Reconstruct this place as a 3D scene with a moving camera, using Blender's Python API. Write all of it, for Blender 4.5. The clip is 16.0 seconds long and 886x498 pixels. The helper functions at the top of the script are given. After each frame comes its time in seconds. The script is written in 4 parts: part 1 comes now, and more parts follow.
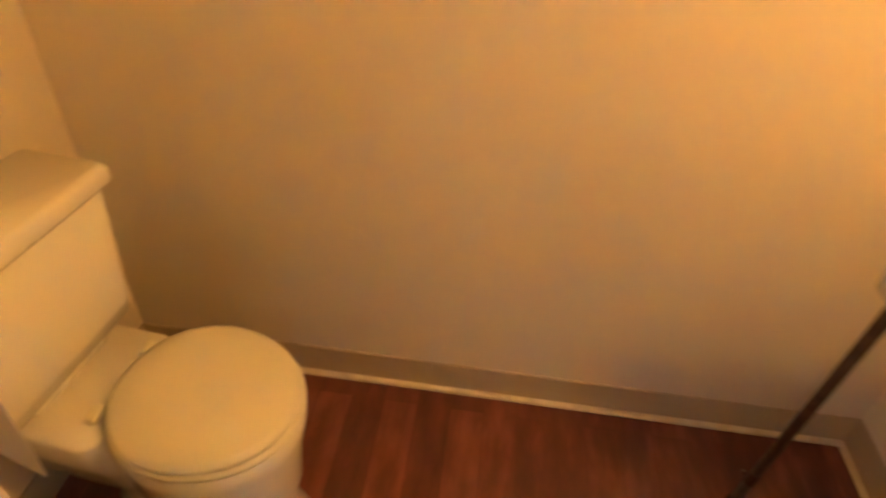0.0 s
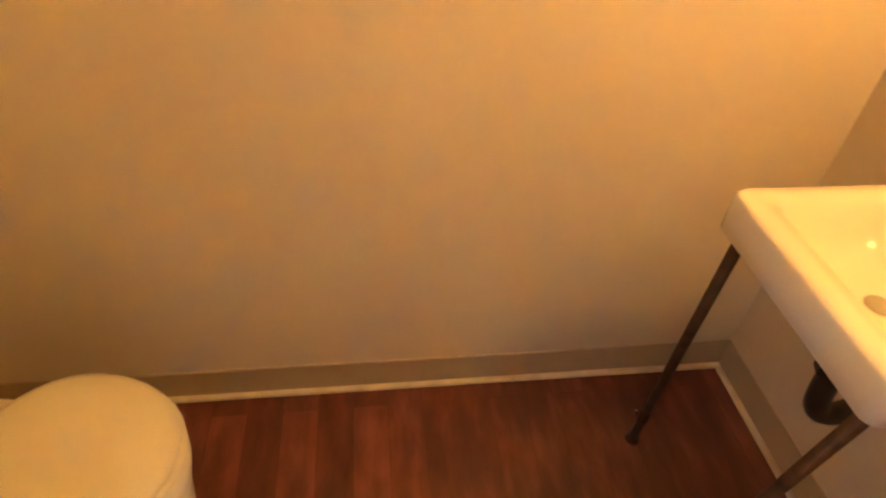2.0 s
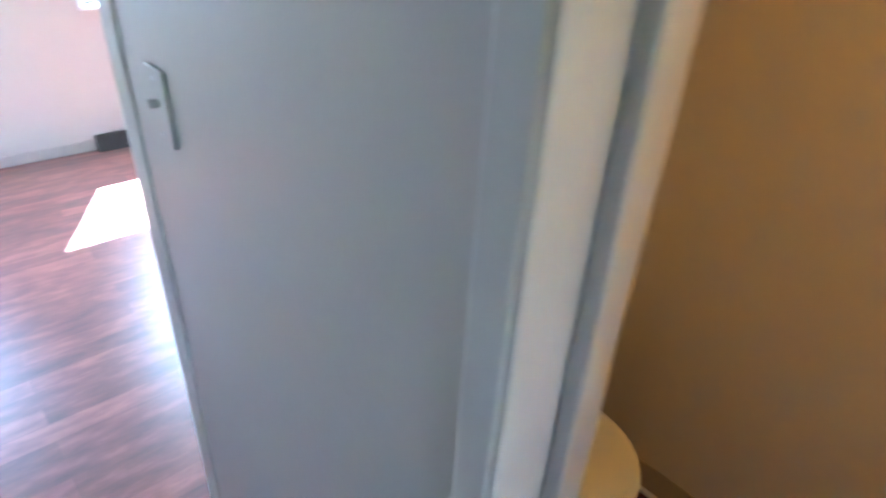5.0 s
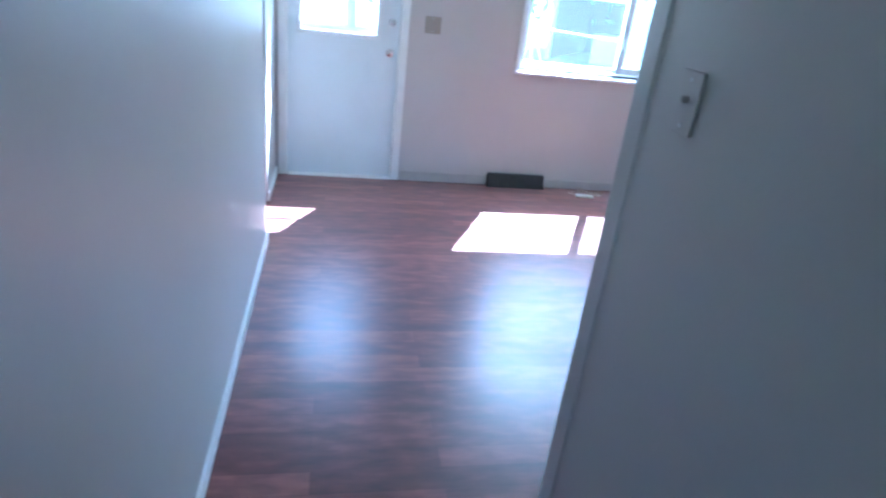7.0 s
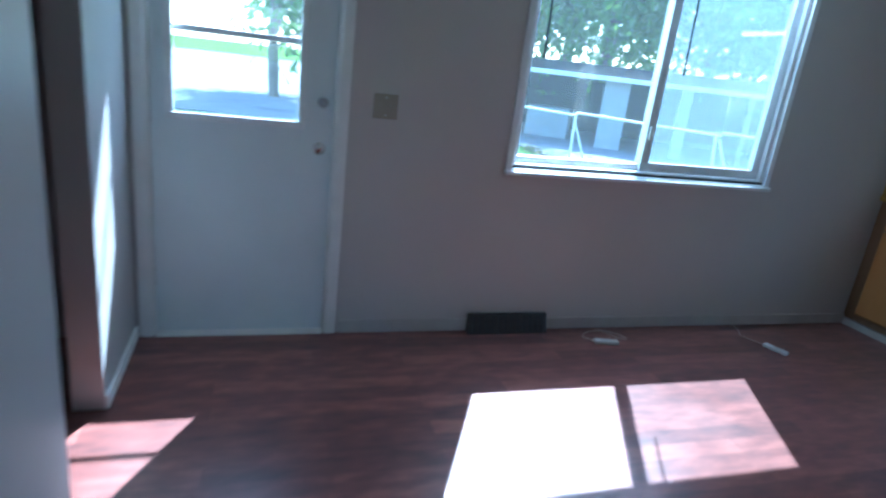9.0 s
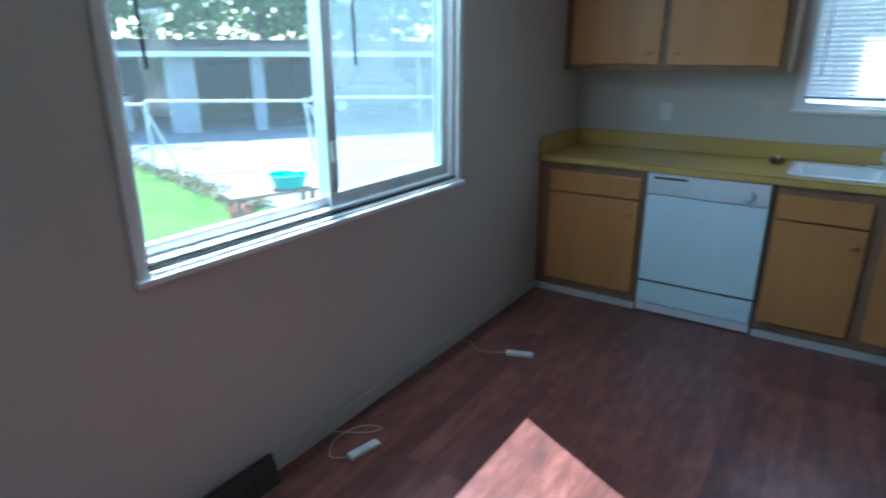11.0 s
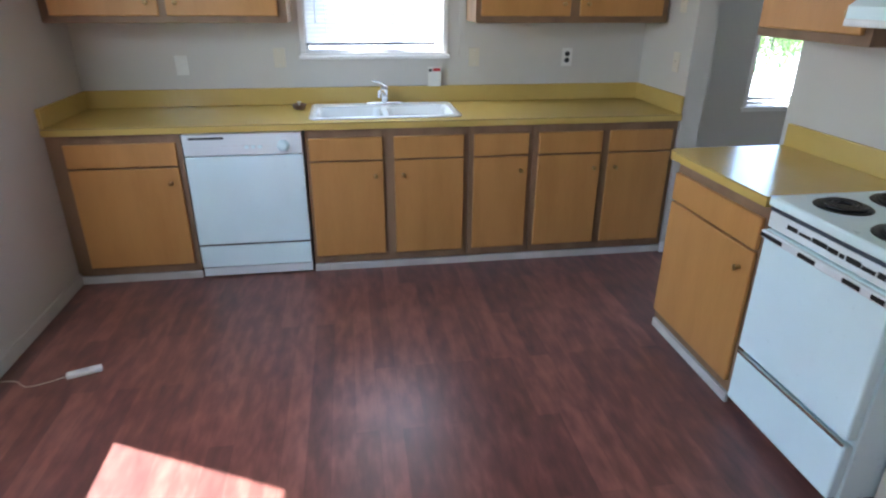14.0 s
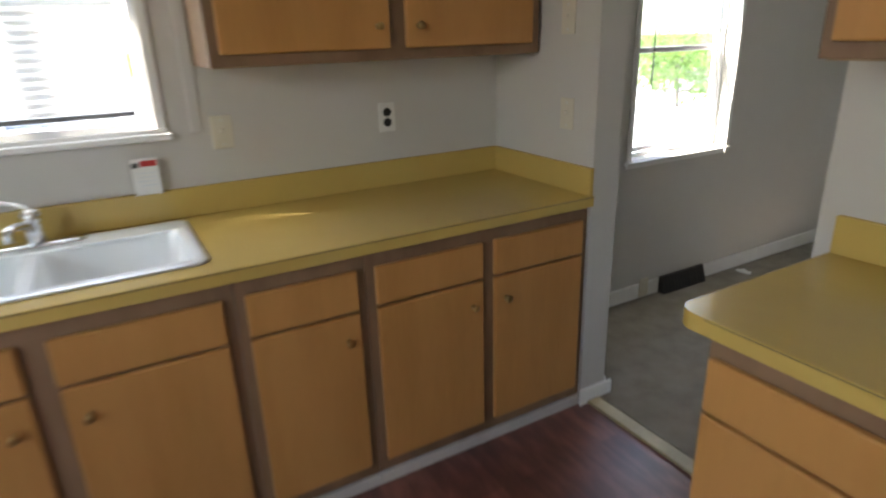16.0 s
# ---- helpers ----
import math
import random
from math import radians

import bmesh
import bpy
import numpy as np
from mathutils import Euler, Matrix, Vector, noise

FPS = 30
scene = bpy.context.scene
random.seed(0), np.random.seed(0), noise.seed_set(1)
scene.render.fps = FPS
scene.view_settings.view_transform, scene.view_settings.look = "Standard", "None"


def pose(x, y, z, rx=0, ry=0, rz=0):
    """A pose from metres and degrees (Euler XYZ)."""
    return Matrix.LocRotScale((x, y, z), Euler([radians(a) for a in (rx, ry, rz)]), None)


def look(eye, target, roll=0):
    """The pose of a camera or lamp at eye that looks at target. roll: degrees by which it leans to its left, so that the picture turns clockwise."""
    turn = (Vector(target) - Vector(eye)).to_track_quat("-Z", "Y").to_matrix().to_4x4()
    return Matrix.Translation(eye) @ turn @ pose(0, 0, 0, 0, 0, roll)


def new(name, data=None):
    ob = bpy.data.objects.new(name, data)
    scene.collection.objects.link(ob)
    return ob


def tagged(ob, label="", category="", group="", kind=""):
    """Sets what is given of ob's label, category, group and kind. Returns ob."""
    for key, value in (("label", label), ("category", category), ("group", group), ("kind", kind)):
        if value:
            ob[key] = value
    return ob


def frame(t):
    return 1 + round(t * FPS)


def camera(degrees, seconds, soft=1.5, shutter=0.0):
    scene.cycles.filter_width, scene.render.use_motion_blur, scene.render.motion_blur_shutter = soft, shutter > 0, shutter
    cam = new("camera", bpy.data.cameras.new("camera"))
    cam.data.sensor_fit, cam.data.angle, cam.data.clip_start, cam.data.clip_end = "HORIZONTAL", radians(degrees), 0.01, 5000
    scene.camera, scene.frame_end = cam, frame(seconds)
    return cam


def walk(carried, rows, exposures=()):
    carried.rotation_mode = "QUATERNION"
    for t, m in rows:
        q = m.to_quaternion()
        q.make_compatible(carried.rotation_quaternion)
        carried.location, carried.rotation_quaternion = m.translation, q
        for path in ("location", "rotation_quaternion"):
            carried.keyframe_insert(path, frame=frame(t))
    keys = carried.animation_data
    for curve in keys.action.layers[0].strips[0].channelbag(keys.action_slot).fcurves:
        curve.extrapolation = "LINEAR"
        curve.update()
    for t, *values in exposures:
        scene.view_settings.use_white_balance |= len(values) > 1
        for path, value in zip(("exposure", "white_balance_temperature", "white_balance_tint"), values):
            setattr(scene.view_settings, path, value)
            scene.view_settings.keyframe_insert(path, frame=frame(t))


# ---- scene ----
# ---- camera ----
PATH = [
    (0, -3.957, -4.345, 1.385, -82.98, -39.83, -3.24),
    (0.5, -3.906, -4.267, 1.398, -76.74, -43.18, -3.29),
    (1, -3.920, -4.295, 1.388, -78.72, -42.35, -3.25),
    (1.5, -3.943, -4.388, 1.390, -86.76, -40.80, -1.89),
    (2, -3.906, -4.394, 1.385, -96.46, -41.37, -2.79),
    (2.5, -3.937, -4.403, 1.423, -98.14, -40.51, -2.18),
    (3, -4.003, -4.379, 1.450, -92.38, -38.36, -3.03),
    (3.5, -4.113, -4.454, 1.424, -79.73, -34.87, -2.91),
    (3.8, -4.129, -4.411, 1.418, -72.74, -32.99, -2.36),
    (4.1, -4.164, -4.431, 1.519, -60.80, -33.14, -2.76),
    (4.4, -4.254, -4.471, 1.646, -50.93, -32.07, -4.15),
    (4.6, -4.274, -4.445, 1.605, -48.54, -30.24, -2.60),
    (5, -4.272, -4.377, 1.591, -42.07, -30.62, -2.78),
    (5.2, -4.281, -4.347, 1.579, -38.55, -29.62, -3.52),
    (7.3, -4.658, -4.499, 1.436, -6.99, -23.54, -5.46),
    (7.5, -4.596, -4.360, 1.421, -6.44, -22.84, -5.04),
    (8, -4.600, -3.884, 1.390, -10.21, -21.20, -3.86),
    (8.2, -4.646, -3.650, 1.345, -10.81, -19.18, -4.63),
    (10.5, -4.134, -1.792, 1.542, -42.95, -17.99, -2.72),
    (11, -4.117, -1.583, 1.517, -56.37, -18.21, -0.06),
    (11.5, -4.086, -1.515, 1.525, -64.86, -18.94, -0.36),
    (12, -4.057, -1.442, 1.584, -75.87, -20.78, -0.76),
    (12.5, -4.062, -1.387, 1.623, -83.63, -21.43, -1.30),
    (13, -4.100, -1.525, 1.616, -90.00, -21.24, -0.90),
    (13.5, -4.095, -1.562, 1.607, -95.77, -21.35, -0.65),
    (14, -3.996, -1.611, 1.585, -98.70, -23.43, -0.35),
    (14.5, -3.626, -1.706, 1.527, -100.41, -20.59, -1.80),
    (15, -3.157, -1.803, 1.541, -102.77, -20.85, -1.37),
    (15.5, -2.684, -1.842, 1.555, -113.67, -21.02, 0.54),
    (16, -2.213, -2.059, 1.487, -120.01, -19.70, 1.70),
]
cam = camera(73.5, 16.0, soft=2.2, shutter=0.6)
walk(cam, [(t, pose(x, y, z, 90 + pitch, roll, yaw)) for t, x, y, z, yaw, pitch, roll in PATH],
     exposures=[(0, 6.9, 6700, 10), (3.2, 6.95, 6500, 10), (4.2, 6.32, 5700, 7), (5.0, 5.75, 4950, 3), (7.3, 4.25, 4400, 1), (8.2, 3.30, 4320, -2),
                (10.4, 2.62, 4660, -7), (11.5, 2.58, 4880, -6), (12.5, 2.90, 5220, -1), (13.0, 3.42, 5600, 3), (14.0, 3.7, 5950, 9), (15.0, 3.6, 6500, 11), (16, 3.3, 7050, 11)])

# ---- world, sun and lamps ----
SUN_DIR = Vector((0.45 * 0.609, 0.893 * 0.609, 0.793)).normalized()
world = bpy.data.worlds.new("sky")
scene.world = world
world.use_nodes = True
wn = world.node_tree.nodes
sky = wn.new("ShaderNodeTexSky")
sky.sky_type = "NISHITA"
sky.sun_disc = False
sky.sun_elevation = math.asin(SUN_DIR.z)
sky.sun_rotation = math.atan2(SUN_DIR.x, SUN_DIR.y)
world.node_tree.links.new(sky.outputs[0], wn["Background"].inputs[0])
wn["Background"].inputs[1].default_value = 0.15
sun_data = bpy.data.lights.new("sun", "SUN")
sun_data.energy, sun_data.angle, sun_data.color = 5.0, radians(0.6), (1.0, 0.985, 0.96)
sun = new("sun", sun_data)
sun.matrix_world = look(SUN_DIR * 30, (0, 0, 0))


def window_lamp(name, centre, target, w, h, watts, col=(0.82, 0.91, 1.0)):
    """Area lamp for the sky's light, mostly under the head of a window's opening."""
    d = bpy.data.lights.new(name, "AREA")
    d.shape, d.size, d.size_y, d.energy, d.color = "RECTANGLE", w, h, watts, col
    o = new(name, d)
    o.matrix_world = look(centre, target)
    return o


window_lamp("sky_light_dining_window", (-2.44, 0.03, 2.06), (-2.44, -1.6, 0.9), 1.6, 0.09, 2.0)
window_lamp("sky_light_door_window", (-4.61, 0.035, 1.72), (-4.61, -1.6, 0.6), 0.5, 0.03, 0.3)
window_lamp("sky_light_sink_window", (-0.03, -1.79, 2.0), (-1.6, -1.79, 0.9), 0.8, 0.04, 0.5)
window_lamp("sky_light_living_window", (0.03, -4.91, 1.97), (-1.6, -4.91, 0.9), 0.75, 0.06, 0.25)
# extra lamp for the second living room window, itself added out of view
window_lamp("sky_light_living_window", (0.03, -8.0, 1.97), (-1.6, -8.0, 0.9), 0.75, 0.06, 0.3)
# warm fill lamp added at the unseen hall end to light the doorway frame
window_lamp("hall_fill_lamp", (-4.45, -7.46, 1.5), (-4.30, -4.0, 1.1), 0.6, 0.7, 0.115, (1.0, 0.90, 0.81))
vanity = bpy.data.lights.new("vanity_bulb", "POINT")
vanity.energy, vanity.color, vanity.shadow_soft_size = 0.29, (1.0, 0.495, 0.12), 0.07
new("vanity_bulb", vanity).location = (-3.695, -5.26, 1.90)


# ---- materials ----
def material(name, base, rough=0.6, metal=0.0, dark=None, scale=6.0, stretch=(1, 1, 1), amount=0.35, bump=0.05, bump_scale=120.0, fine=0.15, coat=0.0, spec=0.5):
    """Two scales of colour variation and a fine relief, in object space metres."""
    m = bpy.data.materials.new(name)
    m.use_nodes = True
    nt = m.node_tree
    n, l = nt.nodes, nt.links
    bsdf = n["Principled BSDF"]
    geo = n.new("ShaderNodeNewGeometry")
    mp = n.new("ShaderNodeMapping")
    mp.inputs["Scale"].default_value = stretch
    l.new(geo.outputs["Position"], mp.inputs["Vector"])
    big = n.new("ShaderNodeTexNoise")
    big.inputs["Scale"].default_value, big.inputs["Detail"].default_value = scale, 5
    l.new(mp.outputs[0], big.inputs["Vector"])
    small = n.new("ShaderNodeTexNoise")
    small.inputs["Scale"].default_value, small.inputs["Detail"].default_value = scale * 11, 3
    l.new(mp.outputs[0], small.inputs["Vector"])
    add = n.new("ShaderNodeMath")
    add.operation = "MULTIPLY_ADD"
    l.new(small.outputs["Fac"], add.inputs[0])
    add.inputs[1].default_value = fine
    l.new(big.outputs["Fac"], add.inputs[2])
    ramp = n.new("ShaderNodeValToRGB")
    ramp.color_ramp.elements[0].position, ramp.color_ramp.elements[1].position = 0.38, 0.72
    dk = dark or tuple(c * (1 - amount) for c in base)
    ramp.color_ramp.elements[0].color, ramp.color_ramp.elements[1].color = (*dk, 1), (*base, 1)
    l.new(add.outputs[0], ramp.inputs[0])
    l.new(ramp.outputs[0], bsdf.inputs["Base Color"])
    bsdf.inputs["Metallic"].default_value = metal
    rr = n.new("ShaderNodeMapRange")
    rr.inputs["To Min"].default_value, rr.inputs["To Max"].default_value = max(0.03, rough - 0.015), min(1, rough + 0.015)
    l.new(small.outputs["Fac"], rr.inputs["Value"])
    l.new(rr.outputs[0], bsdf.inputs["Roughness"])
    bsdf.inputs["Coat Weight"].default_value = coat
    bsdf.inputs["Specular IOR Level"].default_value = spec
    if bump:
        bn = n.new("ShaderNodeTexNoise")
        bn.inputs["Scale"].default_value, bn.inputs["Detail"].default_value = bump_scale, 3
        l.new(geo.outputs["Position"], bn.inputs["Vector"])
        b = n.new("ShaderNodeBump")
        b.inputs["Strength"].default_value, b.inputs["Distance"].default_value = bump, 0.004
        l.new(bn.outputs["Fac"], b.inputs["Height"])
        l.new(b.outputs[0], bsdf.inputs["Normal"])
    return m


def floor_material():
    """Dark red wood-print vinyl: narrow staves along x, each with its own tone and grain."""
    m = bpy.data.materials.new("vinyl_wood_floor")
    m.use_nodes = True
    nt = m.node_tree
    n, l = nt.nodes, nt.links
    bsdf = n["Principled BSDF"]
    geo = n.new("ShaderNodeNewGeometry")
    brick = n.new("ShaderNodeTexBrick")
    brick.inputs["Scale"].default_value = 1.0
    brick.inputs["Brick Width"].default_value, brick.inputs["Row Height"].default_value = 0.85, 0.092
    brick.inputs["Mortar Size"].default_value = 0.0012
    brick.inputs["Color1"].default_value, brick.inputs["Color2"].default_value, brick.inputs["Mortar"].default_value = (0, 0, 0, 1), (1, 1, 1, 1), (0.2, 0.2, 0.2, 1)
    l.new(geo.outputs["Position"], brick.inputs["Vector"])
    mp = n.new("ShaderNodeMapping")
    mp.inputs["Scale"].default_value = (3.6, 11, 1)
    l.new(geo.outputs["Position"], mp.inputs["Vector"])
    grain = n.new("ShaderNodeTexNoise")
    grain.inputs["Scale"].default_value, grain.inputs["Detail"].default_value, grain.inputs["Distortion"].default_value = 1.9, 4, 0.1
    l.new(mp.outputs[0], grain.inputs["Vector"])
    mix = n.new("ShaderNodeMath")
    mix.operation = "MULTIPLY_ADD"
    l.new(brick.outputs["Color"], mix.inputs[0])
    mix.inputs[1].default_value = 0.32
    l.new(grain.outputs["Fac"], mix.inputs[2])
    ramp = n.new("ShaderNodeValToRGB")
    e = ramp.color_ramp.elements
    e[0].position, e[0].color = 0.30, (0.055, 0.0155, 0.013, 1)
    e[1].position, e[1].color = 0.95, (0.235, 0.080, 0.058, 1)
    mid = ramp.color_ramp.elements.new(0.64)
    mid.color = (0.132, 0.038, 0.028, 1)
    l.new(mix.outputs[0], ramp.inputs[0])
    l.new(ramp.outputs[0], bsdf.inputs["Base Color"])
    smudge = n.new("ShaderNodeTexNoise")
    smudge.inputs["Scale"].default_value, smudge.inputs["Detail"].default_value = 2.4, 6
    l.new(geo.outputs["Position"], smudge.inputs["Vector"])
    bsdf.inputs["Specular IOR Level"].default_value = 0.42
    bsdf.inputs["Sheen Weight"].default_value, bsdf.inputs["Sheen Roughness"].default_value = 0.22, 0.5
    rr = n.new("ShaderNodeMapRange")
    rr.inputs["From Min"].default_value, rr.inputs["From Max"].default_value = 0.0, 1.0
    rr.inputs["To Min"].default_value, rr.inputs["To Max"].default_value = 0.24, 0.44
    l.new(smudge.outputs["Fac"], rr.inputs["Value"])
    l.new(rr.outputs[0], bsdf.inputs["Roughness"])
    bn = n.new("ShaderNodeBump")
    bn.inputs["Strength"].default_value, bn.inputs["Distance"].default_value = 0.15, 0.002
    l.new(grain.outputs["Fac"], bn.inputs["Height"])
    l.new(bn.outputs[0], bsdf.inputs["Normal"])
    return m


def leaf_material():
    """Thin leaves: half reflect, half let the sun through, in two greens."""
    m = bpy.data.materials.new("leaves_green")
    m.use_nodes = True
    n, l = m.node_tree.nodes, m.node_tree.links
    n.remove(n["Principled BSDF"])
    geo, ramp = n.new("ShaderNodeNewGeometry"), n.new("ShaderNodeValToRGB")
    e = ramp.color_ramp.elements
    e[0].color, e[1].color = (0.06, 0.125, 0.018, 1), (0.17, 0.27, 0.065, 1)
    l.new(geo.outputs["Random Per Island"], ramp.inputs[0])
    df, tl, mx = n.new("ShaderNodeBsdfDiffuse"), n.new("ShaderNodeBsdfTranslucent"), n.new("ShaderNodeMixShader")
    l.new(ramp.outputs[0], df.inputs[0])
    l.new(ramp.outputs[0], tl.inputs[0])
    l.new(df.outputs[0], mx.inputs[1])
    l.new(tl.outputs[0], mx.inputs[2])
    l.new(mx.outputs[0], n["Material Output"].inputs[0])
    return m


def glass_material():
    m = bpy.data.materials.new("window_glass")
    m.use_nodes = True
    n, l = m.node_tree.nodes, m.node_tree.links
    n.remove(n["Principled BSDF"])
    tr, gl, mx = n.new("ShaderNodeBsdfTransparent"), n.new("ShaderNodeBsdfGlossy"), n.new("ShaderNodeMixShader")
    gl.inputs["Roughness"].default_value = 0.02
    mx.inputs[0].default_value = 0.035
    l.new(tr.outputs[0], mx.inputs[1])
    l.new(gl.outputs[0], mx.inputs[2])
    # a faint translucent layer puts bright haze over the view through the panes
    haze, haze_mix = n.new("ShaderNodeBsdfTranslucent"), n.new("ShaderNodeMixShader")
    haze.inputs[0].default_value = (0.80, 0.88, 0.92, 1)
    haze_mix.inputs[0].default_value = 0.016
    l.new(mx.outputs[0], haze_mix.inputs[1])
    l.new(haze.outputs[0], haze_mix.inputs[2])
    l.new(haze_mix.outputs[0], n["Material Output"].inputs[0])
    return m


def veil_material(name, col, cover, through_light=0.5):
    """A fine mesh or translucent sheet: part see-through, part lit cloth."""
    m = bpy.data.materials.new(name)
    m.use_nodes = True
    n, l = m.node_tree.nodes, m.node_tree.links
    n.remove(n["Principled BSDF"])
    tr, df, tl = n.new("ShaderNodeBsdfTransparent"), n.new("ShaderNodeBsdfDiffuse"), n.new("ShaderNodeBsdfTranslucent")
    df.inputs[0].default_value = tl.inputs[0].default_value = (*col, 1)
    a, b = n.new("ShaderNodeMixShader"), n.new("ShaderNodeMixShader")
    a.inputs[0].default_value, b.inputs[0].default_value = through_light, cover
    l.new(df.outputs[0], a.inputs[1])
    l.new(tl.outputs[0], a.inputs[2])
    l.new(tr.outputs[0], b.inputs[1])
    l.new(a.outputs[0], b.inputs[2])
    l.new(b.outputs[0], n["Material Output"].inputs[0])
    return m


WALL = material("wall_paint_taupe", (0.53, 0.495, 0.475), 0.55, amount=0.06, scale=1.3, bump=0.12, bump_scale=90)
WALL_W = material("wall_paint_white", (0.585, 0.56, 0.525), 0.5, amount=0.05, scale=1.3, bump=0.12, bump_scale=90)
WALL_H = material("hall_paint_gloss_white", (0.485, 0.46, 0.442), 0.38, amount=0.05, scale=1.2, bump=0.15, bump_scale=70)
WALL_B = material("bathroom_paint_cream", (0.68, 0.61, 0.51), 0.5, amount=0.05, scale=1.2, bump=0.15, bump_scale=80)
CEIL = material("ceiling_white", (0.70, 0.69, 0.67), 0.8, amount=0.05, bump=0.3, bump_scale=60)
FLOOR = floor_material()
CARPET = material("carpet_beige", (0.30, 0.26, 0.21), 0.95, amount=0.25, scale=9, bump=0.6, bump_scale=400)
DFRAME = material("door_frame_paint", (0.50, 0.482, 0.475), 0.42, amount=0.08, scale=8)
TRIM = material("trim_white", (0.82, 0.81, 0.79), 0.4, amount=0.08, scale=8)
TRIM_T = material("trim_taupe", (0.50, 0.47, 0.45), 0.45, amount=0.12, scale=8)
COVE = material("vinyl_cove_base", (0.46, 0.375, 0.27), 0.45, amount=0.12, scale=5)
BEAD = material("caulk_bead", (0.72, 0.66, 0.55), 0.6, amount=0.25, scale=14)
OAK = material("cabinet_door_tan", (0.52, 0.255, 0.080), 0.42, dark=(0.44, 0.205, 0.058), scale=2.2, stretch=(3, 3, 0.5), bump=0.04, fine=0.25)
FRAME = material("cabinet_frame_brown", (0.27, 0.165, 0.095), 0.5, dark=(0.19, 0.112, 0.064), scale=3, stretch=(3, 3, 0.6), bump=0.05)
BOARD = material("cabinet_underside_board", (0.42, 0.32, 0.2), 0.6, amount=0.2)
LAM = material("countertop_mustard_laminate", (0.56, 0.395, 0.12), 0.20, dark=(0.52, 0.362, 0.106), scale=2.5, bump=0.02, fine=0.12)
LAM_EDGE = material("laminate_edge_line", (0.20, 0.14, 0.05), 0.5, amount=0.3)
ENAMEL = material("appliance_enamel_white", (0.74, 0.90, 0.94), 0.28, amount=0.05, scale=3, bump=0.02)
ENAMEL_G = material("appliance_panel_grey_white", (0.74, 0.78, 0.80), 0.33, amount=0.05, scale=3, bump=0.02)
PORC = material("porcelain_white", (0.78, 0.76, 0.69), 0.14, amount=0.03, scale=3, bump=0.0)
PLASTIC = material("seat_plastic_cream", (0.76, 0.74, 0.62), 0.3, amount=0.03, scale=3, bump=0.0)
CHROME = material("chrome", (0.80, 0.80, 0.80), 0.12, metal=1.0, amount=0.1, scale=20, bump=0.0)
STEEL = material("aluminium_frame", (0.72, 0.73, 0.74), 0.35, metal=0.6, amount=0.15, scale=15)
WHITEFRAME = material("window_frame_white", (0.80, 0.81, 0.82), 0.4, amount=0.1, scale=12)
BRASS = material("aged_brass", (0.52, 0.36, 0.16), 0.32, metal=1.0, amount=0.4, scale=40)
BLACK = material("black_enamel", (0.015, 0.015, 0.016), 0.4, amount=0.3, scale=20)
DARK = material("dark_bronze_register", (0.050, 0.042, 0.038), 0.45, metal=0.3, amount=0.4, scale=20)
RUST = material("corroded_leg_metal", (0.13, 0.075, 0.05), 0.5, metal=0.7, amount=0.5, scale=25)
VSTRIP = material("vinyl_floor_strip", (0.60, 0.57, 0.54), 0.5, amount=0.2, scale=6)
SINKWARE = material("sink_enamel_white", (0.82, 0.85, 0.86), 0.16, amount=0.03, scale=3, bump=0.0)
PLATE = material("switch_plate_ivory", (0.66, 0.61, 0.50), 0.35, amount=0.05)
PLATE_W = material("switch_plate_white", (0.76, 0.75, 0.72), 0.35, amount=0.05)
PAPER = material("paper_white", (0.80, 0.78, 0.74), 0.9, amount=0.05)
RED = material("label_red", (0.5, 0.03, 0.03), 0.6, amount=0.1)
SLAT = veil_material("blind_slat_white", (0.90, 0.90, 0.90), 1.0, 0.30)
SCREEN = veil_material("insect_screen", (0.30, 0.37, 0.43), 0.24)
GLASS = glass_material()


# ---- mesh helpers ----
def link_mesh(name, bm, mat, parent=None, label="", smooth=False):
    me = bpy.data.meshes.new(name)
    bmesh.ops.recalc_face_normals(bm, faces=bm.faces[:])
    bm.to_mesh(me)
    bm.free()
    for mt in (mat if isinstance(mat, (list, tuple)) else [mat]):
        me.materials.append(mt)
    if smooth:
        for p in me.polygons:
            p.use_smooth = True
    ob = new(name, me)
    if parent:
        ob.parent = parent
    if label:
        ob["label"] = label
    return ob


def part(name, bm, mat, parent, label="", smooth=False):
    return link_mesh(name, bm, mat, parent, label, smooth)


def empty(name, label, category, at=(0, 0, 0), group="", kind=""):
    e = new(name)
    e.empty_display_size = 0.1
    e.location = at
    return tagged(e, label, category, group, kind)


def add_box(bm, lo, hi, bevel=0.0, seg=2):
    lo, hi = Vector(lo), Vector(hi)
    lo, hi = Vector([min(a, b) for a, b in zip(lo, hi)]), Vector([max(a, b) for a, b in zip(lo, hi)])
    r = bmesh.ops.create_cube(bm, size=1.0, matrix=Matrix.LocRotScale((lo + hi) / 2, None, hi - lo))
    if bevel:
        es = list({e for v in r["verts"] for e in v.link_edges})
        bmesh.ops.bevel(bm, geom=es, offset=bevel, segments=seg, affect="EDGES", profile=0.5)
    return bm


def box(lo, hi, bevel=0.0, seg=2):
    return add_box(bmesh.new(), lo, hi, bevel, seg)


def add_cyl(bm, a, b, r1, r2=None, seg=20):
    a, b = Vector(a), Vector(b)
    d = b - a
    m = Matrix.Translation((a + b) / 2) @ d.to_track_quat("Z", "Y").to_matrix().to_4x4()
    bmesh.ops.create_cone(bm, cap_ends=True, segments=seg, radius1=r1, radius2=r1 if r2 is None else r2, depth=d.length, matrix=m)
    return bm


def cyl(a, b, r1, r2=None, seg=20):
    return add_cyl(bmesh.new(), a, b, r1, r2, seg)


